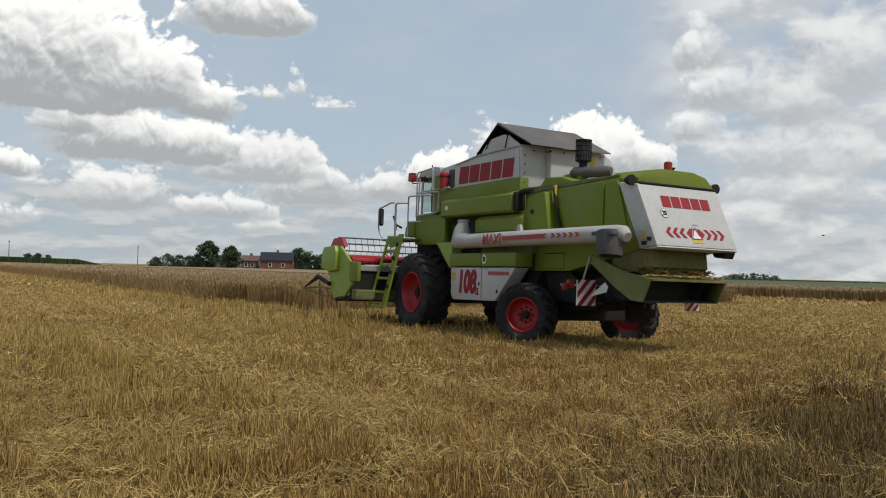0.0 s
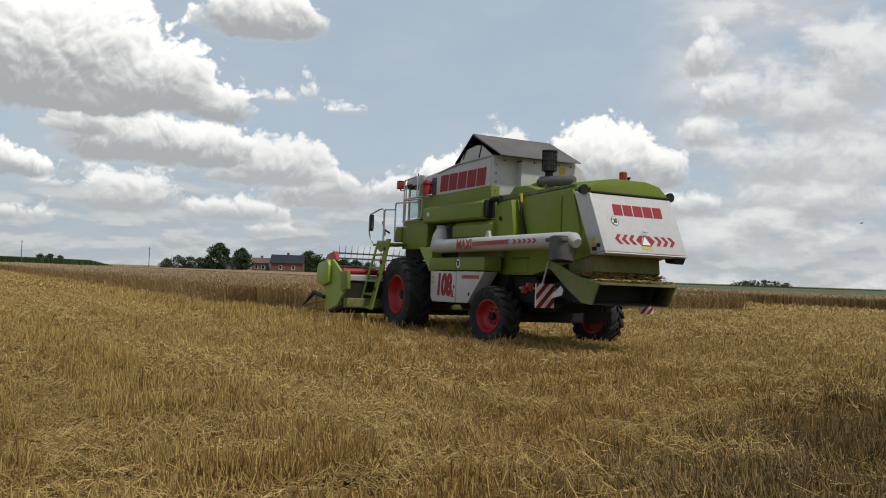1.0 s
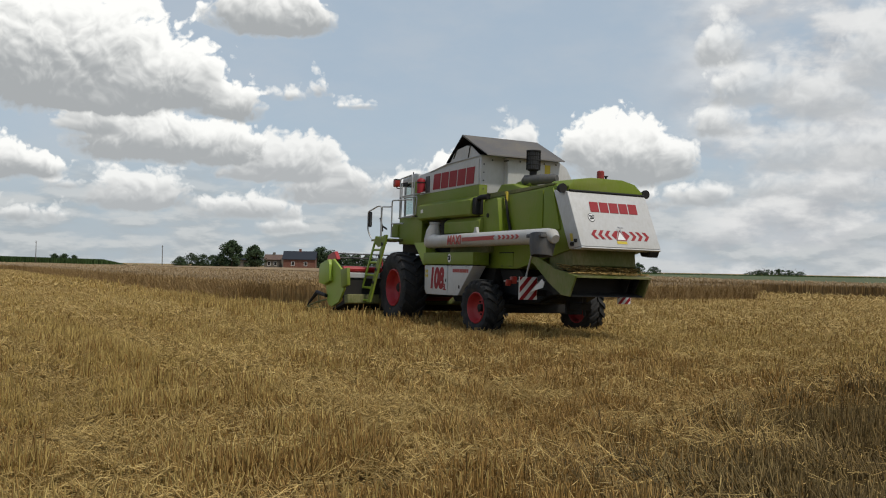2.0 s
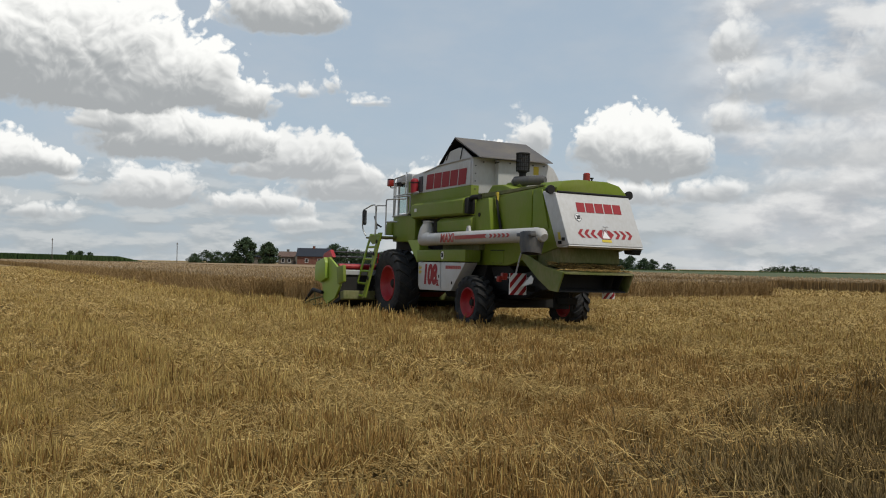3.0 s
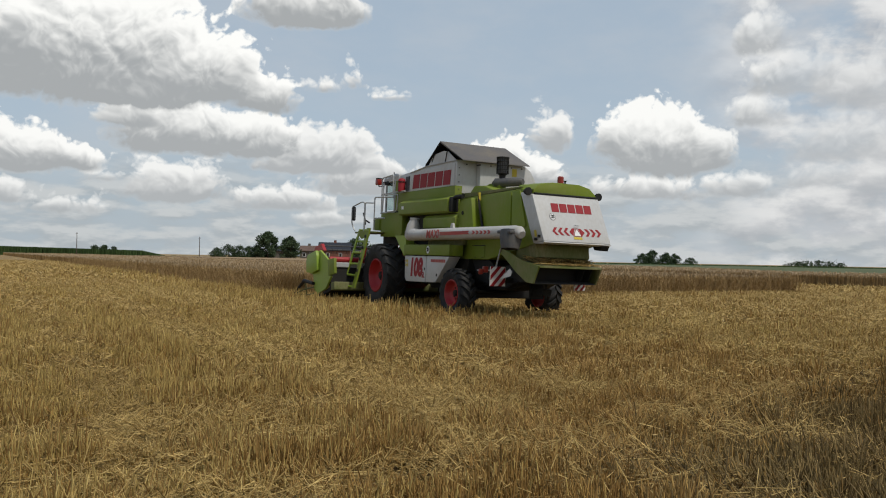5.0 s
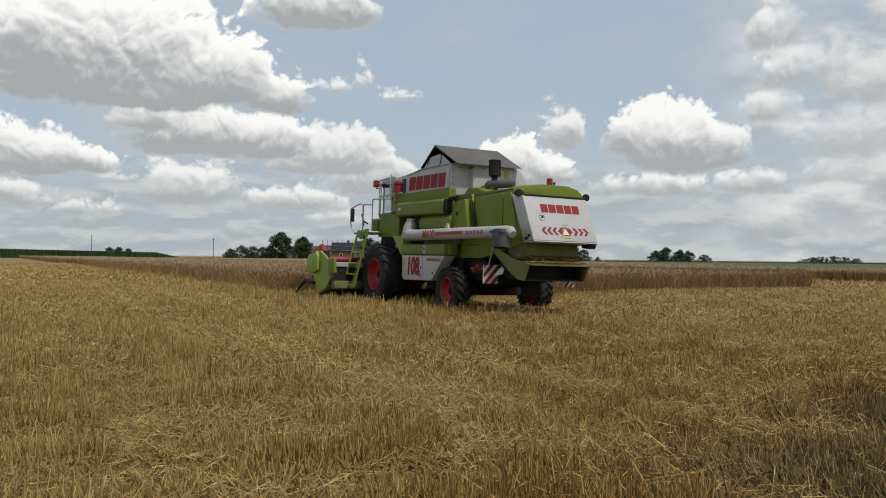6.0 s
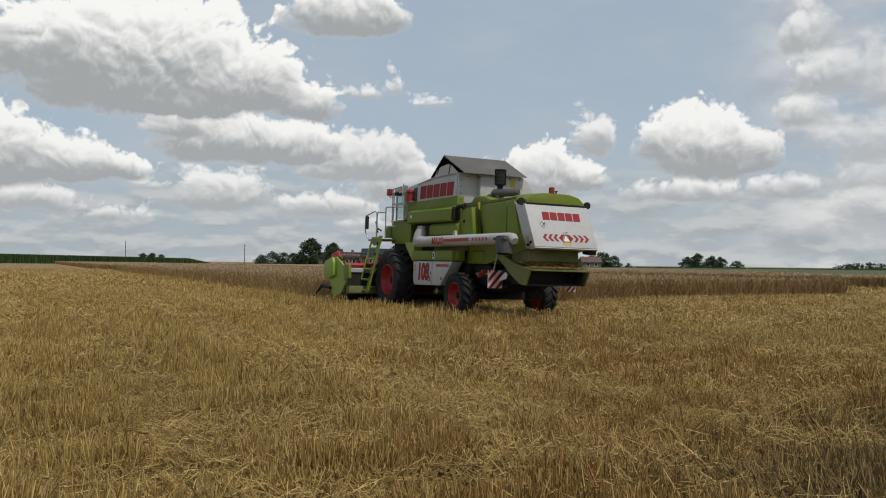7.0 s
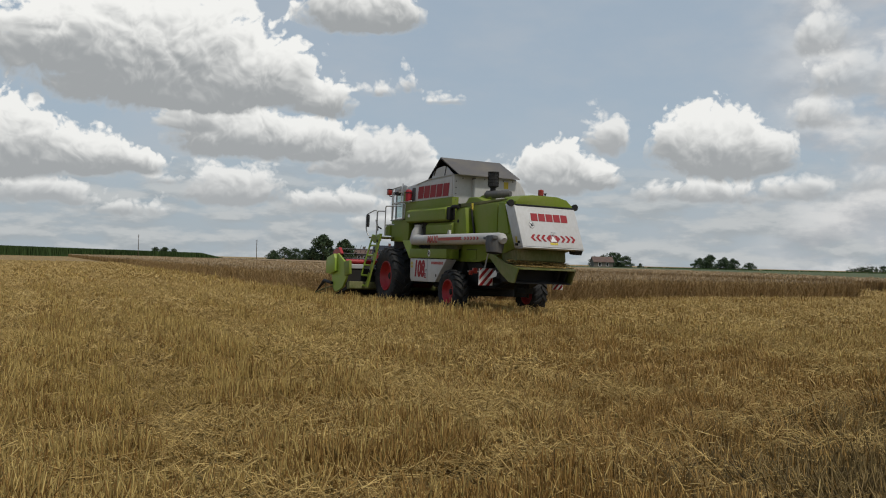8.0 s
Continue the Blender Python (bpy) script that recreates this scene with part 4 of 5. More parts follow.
def build_header(machine):
    """The cutting table with its reel, at the place it has when lifted; it hangs on the feeder's pivot."""
    pivot = Vector((0, -0.3, 1.7))
    hd = empty("header")
    hd.parent = machine
    hd.matrix_basis = Matrix.Translation(pivot)
    tagged(hd, "green cutting table with red reel")

    def put(name, bm, mat, label="", smooth=False, host=None):
        bmesh.ops.translate(bm, verts=bm.verts, vec=-pivot)
        return part(name, bm, mat, host or hd, label, smooth)

    X = 2.2
    for s in (-1, 1):
        a, b = sorted((s * X, s * (X + 0.06)))
        put("end_plate", prism([(2.95, 1.82), (2.12, 1.86), (1.42, 1.45), (1.35, 0.98), (1.75, 0.70), (2.40, 0.62), (2.66, 0.80), (2.72, 1.2), (2.98, 1.3)], a, b, 0.01),
            GREEN_PALE, "green sheet-metal end plate")
        a, b = sorted((s * (X + 0.05), s * (X + 0.16)))
        put("end_cover", prism([(3.02, 1.72), (2.90, 1.84), (2.25, 1.87), (2.16, 1.72), (2.16, 1.28), (2.62, 1.24), (3.06, 1.34)], a, b, 0.03), GREEN_PALE, "pale green drive cover", True)
        put("rear_cover", prism([(1.50, 1.50), (1.00, 1.48), (1.00, 1.04), (1.46, 1.02)], *sorted((s * (X + 0.0), s * (X + 0.09))), 0.03), GREEN, "green rear drive cover", True)
        bm = prism([(2.05, 1.85), (2.25, 2.08), (2.75, 2.05), (2.95, 1.85)], *sorted((s * (X - 0.12), s * (X - 0.02))), 0.01)
        put("reel_end", bm, RED, "red reel end shield")
        bm = tube([(s * (X + 0.1), 2.6, 0.95), (s * (X + 0.1), 3.35, 1.12), (s * (X + 0.14), 4.2, 0.82)], 0, 8, radii=[0.05, 0.06, 0.015])
        put("divider_bar", bm, BLACK, "black crop divider bar", True)
        bm = tube([(s * (X + 0.14), 4.2, 0.81), (s * (X + 0.1), 3.4, 0.86), (s * (X + 0.1), 2.6, 0.84)], 0.022, 6)
        tube([(s * (X + 0.14), 4.2, 0.81), (s * (X + 0.1), 3.0, 0.66), (s * (X + 0.1), 2.6, 0.66)], 0.018, 6, bm)
        tube([(s * (X + 0.1), 3.25, 1.1), (s * (X + 0.1), 3.2, 0.68)], 0.018, 6, bm)
        put("divider_frame", bm, GREEN_DIRTY_SHADED, "thin dusty divider frame")
    # table back and lower beam get dark paint in place of the table's shade
    put("back_wall", prism([(1.45, 1.42), (1.55, 1.42), (1.60, 0.72), (2.45, 0.60), (2.45, 0.55), (1.5, 0.62)], -X, X, 0.01), DARK, "table back and floor, darkened for shade")
    put("top_tube", tube([(-X, 1.55, 1.52), (X, 1.55, 1.52)], 0.075, 10), RED, "red top tube", True)
    put("frame_beam", box(-X, X, 1.42, 1.56, 1.28, 1.42, 0.02), STEEL, "grey frame beam")
    put("lower_beam", box(-X, X, 1.25, 1.5, 0.62, 0.85, 0.03), GREEN_DIRTY_SHADED)
    bm = tube([(-X, 2.05, 1.0), (X, 2.05, 1.0)], 0.17, 14)
    for k in range(70):
        a, x = k * 0.9, -X + 2 * X * k / 70
        y, z = math.cos(a), math.sin(a)
        box(x, x + 0.06, 2.05 + y * 0.22 - 0.05, 2.05 + y * 0.22 + 0.05, 1.0 + z * 0.22 - 0.05, 1.0 + z * 0.22 + 0.05, 0, bm)
    put("intake_auger", bm, DARK, "dark intake screw", True)
    bm = bmesh.new()
    for k in range(44):
        x = -X + 0.05 + k * (2 * X - 0.1) / 43
        prism([(2.42, 0.58), (2.70, 0.60), (2.42, 0.63)], x - 0.012, x + 0.012, 0, "x", bm)
    put("cutter_fingers", bm, DARK, "steel cutter bar fingers")
    reel = empty("reel")
    reel.parent = hd
    reel.matrix_basis = Matrix.Translation(Vector((0, 2.55, 1.62)) - pivot)
    tines = bmesh.new()
    spokes = bmesh.new()
    for k in range(6):
        a = k * math.pi / 3 + 0.35
        y, z = 0.47 * math.cos(a), 0.47 * math.sin(a)
        part("reel_bat", tube([(-X + 0.1, y, z), (X - 0.1, y, z)], 0.02, 6), GREY, reel, "grey reel bat")
        for j in range(25):
            x = -X + 0.2 + j * (2 * X - 0.4) / 24
            tube([(x, y, z), (x, y - 0.04, z - 0.19)], 0.006, 4, tines)
        for x in (-X + 0.12, -0.7, 0.7, X - 0.12):
            tube([(x, 0, 0), (x, y, z)], 0.018, 5, spokes)
    tube([(-X + 0.08, 0, 0), (X - 0.08, 0, 0)], 0.06, 10, spokes)
    tagged(part("reel_tines", tines, DARK, reel), kind="stuff")
    part("reel_shaft", spokes, RED, reel, "red reel shaft with spokes")
    put("feeder_house", prism([(1.5, 1.38), (1.5, 0.65), (0.25, 0.95), (0.1, 1.6), (0.5, 1.75)], -0.62, 0.62, 0.02), RED_FADED, "dusty red feeder channel")
    return hd, reel


def build_combine():
    ob = empty("combine_harvester")
    tagged(ob, "green and white combine harvester driving into ripe grain", "combine harvester")

    def put(name, bm, mat, label="", smooth=False):
        return part(name, bm, mat, ob, label, smooth)

    # inner carcass and chassis, their shade put into the dark colour
    put("carcass", prism([(0.3, 2.5), (0.3, 1.9), (-0.9, 1.2), (-1.6, 0.78), (-3.6, 0.70), (-3.9, 1.36), (-3.9, 2.75), (-0.9, 2.75)], -0.78, 0.78, 0.02), DARK, "threshing body behind the covers, darkened for shade")
    put("main_side_panel", prism([(-0.74, 2.42), (-0.74, 1.90), (-1.36, 1.70), (-1.36, 1.45), (-0.95, 1.72), (-0.30, 1.93), (-0.30, 2.42)], -1.02, -0.86, 0.01), GREEN, "green wheel arch panel")
    put("wheel_arch_panel", prism([(-0.72, 1.93), (-1.40, 1.93), (-1.40, 1.42), (-1.30, 1.40)], -1.24, -1.0, 0.01), GREEN_PALE, "pale green panel behind the front wheel")
    # recess behind the tube: its shade is painted, dark green and black
    put("auger_recess", prism([(-2.08, 2.46), (-3.80, 2.46), (-3.80, 1.70), (-2.08, 1.70)], -0.95, -0.77, 0), GREEN_DIRTY_SHADED, "green panel behind the tube, darkened for shade")
    put("auger_recess_shade", prism([(-0.76, 2.46), (-2.06, 2.46), (-2.06, 1.70), (-1.42, 1.70)], -0.90, -0.77, 0), BLACK, "black sheet for the shade behind the tube elbow")
    # lockers low on the side
    put("locker_door", prism([(-1.42, 1.405), (-2.595, 1.405), (-2.595, 0.765), (-1.53, 0.75), (-1.44, 0.85)], -1.26, -0.95, 0.012), WHITE, "white locker door with red number", True)
    put("locker_door", prism([(-2.625, 1.405), (-3.78, 1.41), (-3.12, 0.775), (-2.625, 0.765)], -1.26, -0.95, 0.012), WHITE, "white slanted locker door", True)
    put("side_strip", box(-1.28, -0.9, -2.60, -1.37, 1.43, 1.69, 0.015), GREEN, "green side strip", True)
    put("side_strip", box(-1.28, -0.9, -3.80, -2.615, 1.43, 1.69, 0.015), GREEN, "green side strip", True)
    # long box under the tank
    def long_box(y0, y1, z0, z1, x, top_in, name, label):
        put(name, prism([(x, z0), (x, z1 - 0.05), (x + top_in, z1 + 0.03), (-0.85, z1 + 0.03), (-0.85, z0 - 0.04), (x + 0.05, z0 - 0.04)], y1, y0, 0.018, "y"), GREEN, label, True)
    long_box(-0.78, -3.47, 2.50, 2.84, -1.2, 0.16, "upper_cover", "long green side cover")
    long_box(-2.08, -3.73, 2.12, 2.40, -1.12, 0.08, "lower_cover", "short green side cover")
    put("intake_hose", tube(soft([(-1.06, -3.50, 2.78), (-1.06, -3.66, 2.84), (-1.0, -3.86, 2.84)], 6, 0.07), 0.055, 12), BLACK, "black ribbed hose", True)
    put("hose_mouth", box(-1.17, -0.95, -3.60, -3.48, 2.48, 2.84, 0.04), BLACK, "", True)
    put("side_sticker", box(-1.206, -1.2, -1.10, -0.98, 2.62, 2.70, 0), PALE, "small white sticker")
    # grain tank
    put("grain_tank", prism([(-0.05, 3.50), (-0.28, 3.58), (-1.86, 3.72), (-3.43, 3.75), (-3.46, 2.95), (-0.1, 2.95)], -0.955, 0.97, 0.02), WHITE, "white grain tank", True)
    put("tank_side_panel", prism([(-0.95, 3.58), (-3.36, 3.68), (-3.38, 3.14), (-0.95, 3.11)], -0.976, -0.95, 0.006), WHITE, "white tank side panel")
    put("tank_band", prism([(-0.32, 3.10), (-3.46, 3.13), (-3.46, 2.84), (-0.34, 2.84)], -1.0, -0.8, 0.012), GREEN, "green band under the tank", True)
    put("tank_rear_extension", prism([(0.90, 3.74), (-0.4, 3.74), (-0.4, 2.9), (1.36, 2.9), (1.32, 3.15), (1.22, 3.42), (1.08, 3.63)], -3.60, -3.40, 0.05, "y"), WHITE, "white rounded tank back", True)
    for k in range(6):
        put("tank_bolt", tube([(-0.7 + 0.3 * k, -3.455, 3.66), (-0.7 + 0.3 * k, -3.475 - 0.14 * (k > 0), 3.66)], 0.018, 6), GREY)
    for k in range(4):
        put("tank_bolt", tube([(-0.9, -3.45, 3.05 + 0.17 * k), (-0.9, -3.475, 3.05 + 0.17 * k)], 0.014, 6), GREY)
    # raised tank roof: ridge across the machine
    put("roof_sheet", prism([(-2.60, 4.285), (-3.76, 3.74), (-3.77, 3.715), (-2.60, 4.245)], -0.99, 0.93, 0), CANVAS, "grey raised tank roof sheet")
    put("roof_sheet", prism([(-2.60, 4.285), (-1.84, 3.75), (-1.84, 3.72), (-2.60, 4.245)], -0.99, 0.93, 0), BLACK, "dark raised tank roof sheet")
    put("roof_flap", prism([(-1.95, 3.72), (-2.15, 3.90), (-2.35, 3.99), (-2.75, 4.03), (-2.95, 4.0), (-3.38, 3.75)], -0.955, -0.93, 0.004), WHITE, "white side flap under the roof")
    put("roof_strut", tube([(-0.965, -2.95, 4.05), (-0.965, -2.85, 3.75)], 0.012, 5), DARK)
    put("roof_strut", tube([(-0.965, -2.3, 4.0), (-0.965, -2.15, 3.8)], 0.012, 5), DARK)
    put("tank_sticker", prism([(0.52, 3.45), (0.66, 3.45), (0.66, 3.64), (0.52, 3.64)], -3.606, -3.602, 0, "y"), YELLOW, "yellow sticker on the tank")
    # cab
    put("cab_body", prism([(0.45, 2.60), (-0.25, 2.60), (-0.25, 3.48), (0.50, 3.48), (0.62, 3.2), (0.55, 2.60)], -0.70, 0.85, 0.02), BLACK, "dark cab interior")
    put("cab_roof", prism([(0.72, 3.42), (0.66, 3.58), (-0.05, 3.66), (-0.30, 3.62), (-0.30, 3.44)], -0.98, 0.95, 0.03), WHITE, "white cab roof", True)
    put("roof_edge", prism([(0.78, 3.38), (0.74, 3.47), (0.30, 3.47), (0.30, 3.36)], -1.0, 0.97, 0.012), BLACK)
    put("side_window", prism([(0.44, 2.66), (-0.02, 2.66), (-0.02, 3.40), (0.44, 3.40)], -0.965, -0.945, 0), GLASS, "cab side window")
    put("door_frame", tube(soft([(-0.97, 0.50, 2.60), (-0.97, 0.50, 3.44), (-0.97, -0.06, 3.46), (-0.97, -0.06, 2.60), (-0.97, 0.50, 2.60)], 4, 0.05), 0.03, 8), WHITE, "white door frame", True)
    put("cab_rear_post", prism([(-0.08, 2.62), (-0.34, 2.62), (-0.34, 3.50), (-0.08, 3.50)], -0.97, -0.90, 0.01), GREEN, "green cab corner panel")
    put("grille", box(-0.985, -0.96, -0.92, -0.72, 3.14, 3.52, 0.01), GREY, "grey ventilation grille")
    put("extinguisher", tube([(-1.07, -0.66, 3.12), (-1.07, -0.66, 3.42), (-1.07, -0.66, 3.45), (-1.07, -0.66, 3.48)], 0, 14, radii=[0.10, 0.10, 0.085, 0.03]), RED_LOGO, "dark red fire extinguisher", True)
    put("extinguisher_band", tube([(-1.07, -0.66, 3.36), (-1.07, -0.66, 3.385)], 0.109, 14), BLACK)
    put("cab_rail", tube(soft([(-1.10, 0.52, 3.10), (-1.10, -0.95, 3.12), (-1.10, -0.95, 3.10)], 3, 0.02), 0.018, 8, tube(soft([(-1.1, 0.52, 2.58), (-1.1, 0.52, 3.55), (-1.1, -0.2, 3.6), (-1.1, -0.2, 3.12)], 4, 0.06), 0.018, 8)), STEEL, "grey cab grab rails", True)
    put("lamp_arm", tube(soft([(-0.98, 0.70, 3.34), (-1.06, 0.85, 3.34), (-1.06, 0.85, 3.38)], 3, 0.03), 0.014, 6), DARK)
    put("front_beacon", box(-1.14, -0.98, 0.77, 0.93, 3.38, 3.55, 0.03), AMBER, "red lamp on the cab corner", True)
    put("lamp_top", box(-1.13, -0.99, 0.78, 0.92, 3.545, 3.58, 0.01), DARK)
    put("cab_support", box(-0.72, 0.72, -0.3, 1.15, 1.70, 1.97, 0.02), BLACK, "black frame under the cab")
    # platform in front of the cab
    put("platform_box", prism([(0.62, 2.58), (-0.74, 2.56), (-0.74, 1.97), (-0.55, 1.90), (0.62, 1.92)], -1.06, 0.9, 0.02), GREEN, "green box under the cab", True)
    put("fender", prism([(0.62, 2.10), (0.62, 2.40), (0.72, 2.47), (0.92, 2.45), (1.05, 2.30), (1.08, 2.10)], -1.10, -0.80, 0.03), GREEN, "rounded green fender", True)
    put("platform", box(-1.42, -0.8, 0.35, 1.60, 2.0, 2.05, 0.01), GREEN_DIRTY_SHADED, "green standing platform")
    put("platform_skirt", prism([(1.22, 2.06), (0.50, 2.06), (0.50, 1.92), (1.0, 1.84), (1.22, 1.95)], -1.47, -1.43, 0.005), GREEN, "green platform skirt")
    # ladder
    def rung_ends(t):
        return Vector((-1.40 - 0.36 * t, 1.22 + 0.22 * t, 2.12 - 1.66 * t)), Vector((-1.40 - 0.36 * t, 0.66 + 0.02 * t, 2.12 - 1.66 * t))
    a0, b0 = rung_ends(0)
    a1, b1 = rung_ends(1)
    def lean(bm):
        for v in bm.verts:
            v.co.x += -1.40 - 0.217 * (2.12 - v.co.z)
        return bm
    put("ladder_stringer", lean(prism([(a0.y - 0.035, a0.z), (a0.y + 0.035, a0.z), (a1.y + 0.035, a1.z), (a1.y - 0.035, a1.z)], -0.04, 0.0, 0)), GREEN_PALE, "pale green ladder stringer")
    put("ladder_plate", lean(prism([(b0.y - 0.16, b0.z + 0.02), (b0.y + 0.03, b0.z + 0.02), (b1.y + 0.06, b1.z), (b1.y - 0.10, b1.z)], -0.05, 0.0, 0)), GREEN, "green ladder side plate")
    for k in range(6):
        a, b = rung_ends(0.02 + 0.96 * k / 5)
        put("ladder_rung", tube([a, b], 0.03, 8), GREEN_PALE, "pale green ladder rung")
        if 0 < k < 5:
            put("plate_hole", tube([b + Vector((-0.045, -0.05, 0.14)), b + Vector((-0.035, -0.05, 0.14))], 0.05, 12), DARK)
    # rails and mirror
    rails = (((-1.44, 1.55, 2.08), (-1.46, 1.62, 2.16), (-1.50, 1.66, 2.30), (-1.50, 1.66, 2.76), (-1.46, 1.10, 2.88), (-1.42, 0.95, 2.88), (-1.42, 0.95, 2.06)),
             ((-1.42, 0.92, 2.06), (-1.42, 0.92, 2.86), (-1.35, 0.50, 2.84)),
             ((-1.32, 0.50, 2.08), (-1.32, 0.50, 3.00), (-1.24, -0.28, 2.98), (-1.15, -0.35, 2.98)),
             ((-1.32, 0.50, 2.42), (-1.18, 0.10, 2.42)),
             ((-1.14, 0.36, 2.55), (-1.12, 0.36, 3.42)),
             ((-1.16, 0.42, 2.56), (-1.14, -0.55, 2.60), (-1.12, -0.55, 3.05), (-1.12, 0.3, 3.07)))
    for line in rails:
        put("hand_rail", tube(soft(line, 4, 0.07), 0.019, 8), STEEL, "grey tubular hand rail", True)
    put("mirror", box(-1.54, -1.46, 1.46, 1.58, 2.36, 2.76, 0.03), BLACK, "black rear-view mirror", True)
    put("mirror_glass", box(-1.53, -1.47, 1.45, 1.463, 2.40, 2.72, 0.0), GREY)
    put("control_levers", tube([(-1.30, 0.85, 2.30), (-1.36, 1.02, 2.38), (-1.36, 1.16, 2.58)], 0.024, 6, tube([(-1.36, 1.02, 2.38), (-1.30, 1.14, 2.26)], 0.022, 6)), BLACK, "black control levers")
    # unloading tube
    zt = 1.945
    put("unloading_tube", tube([(-1.25, -1.62, zt - 0.01), (-1.25, -6.55, zt + 0.01), (-1.25, -6.70, zt), (-1.25, -6.80, zt - 0.05)], 0, 20, radii=[0.145, 0.142, 0.135, 0.08]), TUBE_WHITE, "dusty white unloading tube", True)
    put("tube_elbow",
        tube([(-1.25, -2.10, zt), (-1.25, -1.85, zt), (-1.24, -1.74, zt + 0.05), (-1.22, -1.76, zt + 0.22), (-1.20, -1.78, zt + 0.40)], 0, 18, radii=[0.146, 0.165, 0.185, 0.17, 0.10]), TUBE_WHITE, "dusty white tube elbow", True)
    put("elbow_cap", tube([(-1.20, -1.78, zt + 0.39), (-1.20, -1.78, zt + 0.43)], 0.13, 14), STEEL)
    put("tube_bracket", prism([(-3.78, 2.06), (-3.95, 2.06), (-3.90, 2.20), (-3.84, 2.20)], -1.28, -1.22, 0.005), WHITE)
    bm = tube([(-1.30, -6.48, 1.97), (-1.33, -6.50, 1.80), (-1.35, -6.52, 1.60)], 0, 14, radii=[0.24, 0.23, 0.19], caps=False)
    box(-1.50, -1.10, -6.72, -6.22, 1.92, 1.985, 0.02, bm)
    tube([(-1.345, -6.515, 1.66), (-1.345, -6.515, 1.665)], 0.18, 14, bm)
    put("tube_spout", bm, GREY, "dark grey rubber unloading spout", True)
    # rear body
    rear = [(-3.25, 2.82), (-6.10, 2.93), (-6.30, 2.70), (-6.62, 1.74), (-5.95, 1.60), (-4.75, 1.37), (-3.25, 1.37)]
    put("rear_body", prism(rear, -0.80, 0.80, 0.02), GREEN, "green straw walker housing", True)
    put("side_panel", prism([(-4.42, 2.80), (-5.70, 2.87), (-5.70, 2.08), (-4.55, 2.06)], -0.84, -0.79, 0.012), GREEN, "green engine side panel", True)
    put("side_panel", prism([(-5.74, 2.87), (-6.04, 2.88), (-6.30, 2.10), (-5.74, 2.08)], -0.84, -0.79, 0.012), GREEN, "green rear side panel", True)
    put("engine_side_cover", prism([(-3.72, 2.74), (-4.28, 2.80), (-4.42, 2.08), (-3.66, 2.06)], -1.02, -0.8, 0.03), GREEN, "bulging green engine cover", True)
    put("cover_latch", tube([(-1.035, -3.92, 2.45), (-1.02, -3.92, 2.45)], 0.045, 12), DARK)
    put("hose_bundle", tube(soft([(-0.86, -4.36, 2.92), (-0.88, -4.40, 2.72), (-0.88, -4.50, 2.40), (-0.88, -4.62, 2.08)], 4, 0.08), 0.028, 8), DARK, "dark hoses and cables", True)
    put("hose_clip", box(-0.89, -0.84, -4.42, -4.35, 2.72, 2.92, 0.01), YELLOW, "weathered yellow bracket")
    put("engine_duct", prism([(-3.52, 2.86), (-3.85, 3.12), (-4.30, 3.10), (-4.75, 2.98), (-4.9, 2.86)], -0.70, -0.15, 0.06), GREEN, "green engine air duct", True)
    put("duct_pipe", tube([(-0.40, -4.1, 3.06), (-0.30, -4.5, 3.12)], 0.11, 14), GREEN, "", True)
    put("engine_deck", prism([(-3.55, 2.84), (-6.0, 2.94), (-6.0, 2.98), (-3.55, 2.95)], -0.78, 0.78, 0.01), GREEN_DIRTY_SHADED, "dusty engine deck")
    put("silencer", tube([(-0.42, -4.30, 3.17), (-0.42, -4.36, 3.18), (-0.05, -4.86, 3.20), (-0.02, -4.92, 3.20)], 0, 18, radii=[0.06, 0.105, 0.10, 0.07]), GREY, "dark grey silencer", True)
    put("air_stack", tube([(-0.30, -4.46, 3.2), (-0.30, -4.46, 3.36), (-0.30, -4.46, 3.38), (-0.30, -4.46, 3.42)], 0, 14, radii=[0.075, 0.075, 0.11, 0.11]), BLACK, "black intake pipe", True)
    bm = bmesh.new()
    for k in range(20):
        a = 2 * math.pi * k / 20
        tube([(-0.30 + 0.14 * math.cos(a), -4.46 + 0.14 * math.sin(a), 3.40), (-0.30 + 0.14 * math.cos(a), -4.46 + 0.14 * math.sin(a), 3.76)], 0.007, 4, bm)
    for z in (3.40, 3.49, 3.58, 3.67, 3.76):
        tube([(-0.30 + 0.142 * math.cos(2 * math.pi * k / 20), -4.46 + 0.142 * math.sin(2 * math.pi * k / 20), z) for k in range(21)], 0.008, 4, bm)
    put("intake_screen", bm, DARK, "dark wire mesh intake screen")
    put("screen_core", tube([(-0.30, -4.46, 3.40), (-0.30, -4.46, 3.75)], 0.115, 14), GREY, "grey filter inside the screen", True)
    put("screen_lid", tube([(-0.30, -4.46, 3.755), (-0.30, -4.46, 3.785)], 0.15, 18), DARK, "", True)
    # rear hood
    hood = [(-6.08, 2.84), (-6.54, 2.78), (-7.03, 1.79), (-6.64, 1.73)]
    put("rear_hood", prism(hood, -0.86, 0.90, 0.035), WHITE, "white sloping rear hood", True)
    put("hood_lip", prism([(-6.70, 1.735), (-7.02, 1.785), (-7.035, 1.765), (-6.95, 1.735)], -0.855, 0.895, 0.004), WHITE, "white folded hood edge")
    put("hood_corner", prism([(-6.7, 1.74), (-7.0, 1.74), (-6.95, 1.64), (-6.75, 1.66)], 0.66, 0.88, 0.01), DARK)
    cap = [(-0.80, 2.80), (-0.80, 2.90), (-0.66, 3.03), (-0.3, 3.09), (0.40, 3.09), (0.68, 3.02), (0.86, 2.86), (0.86, 2.80)]
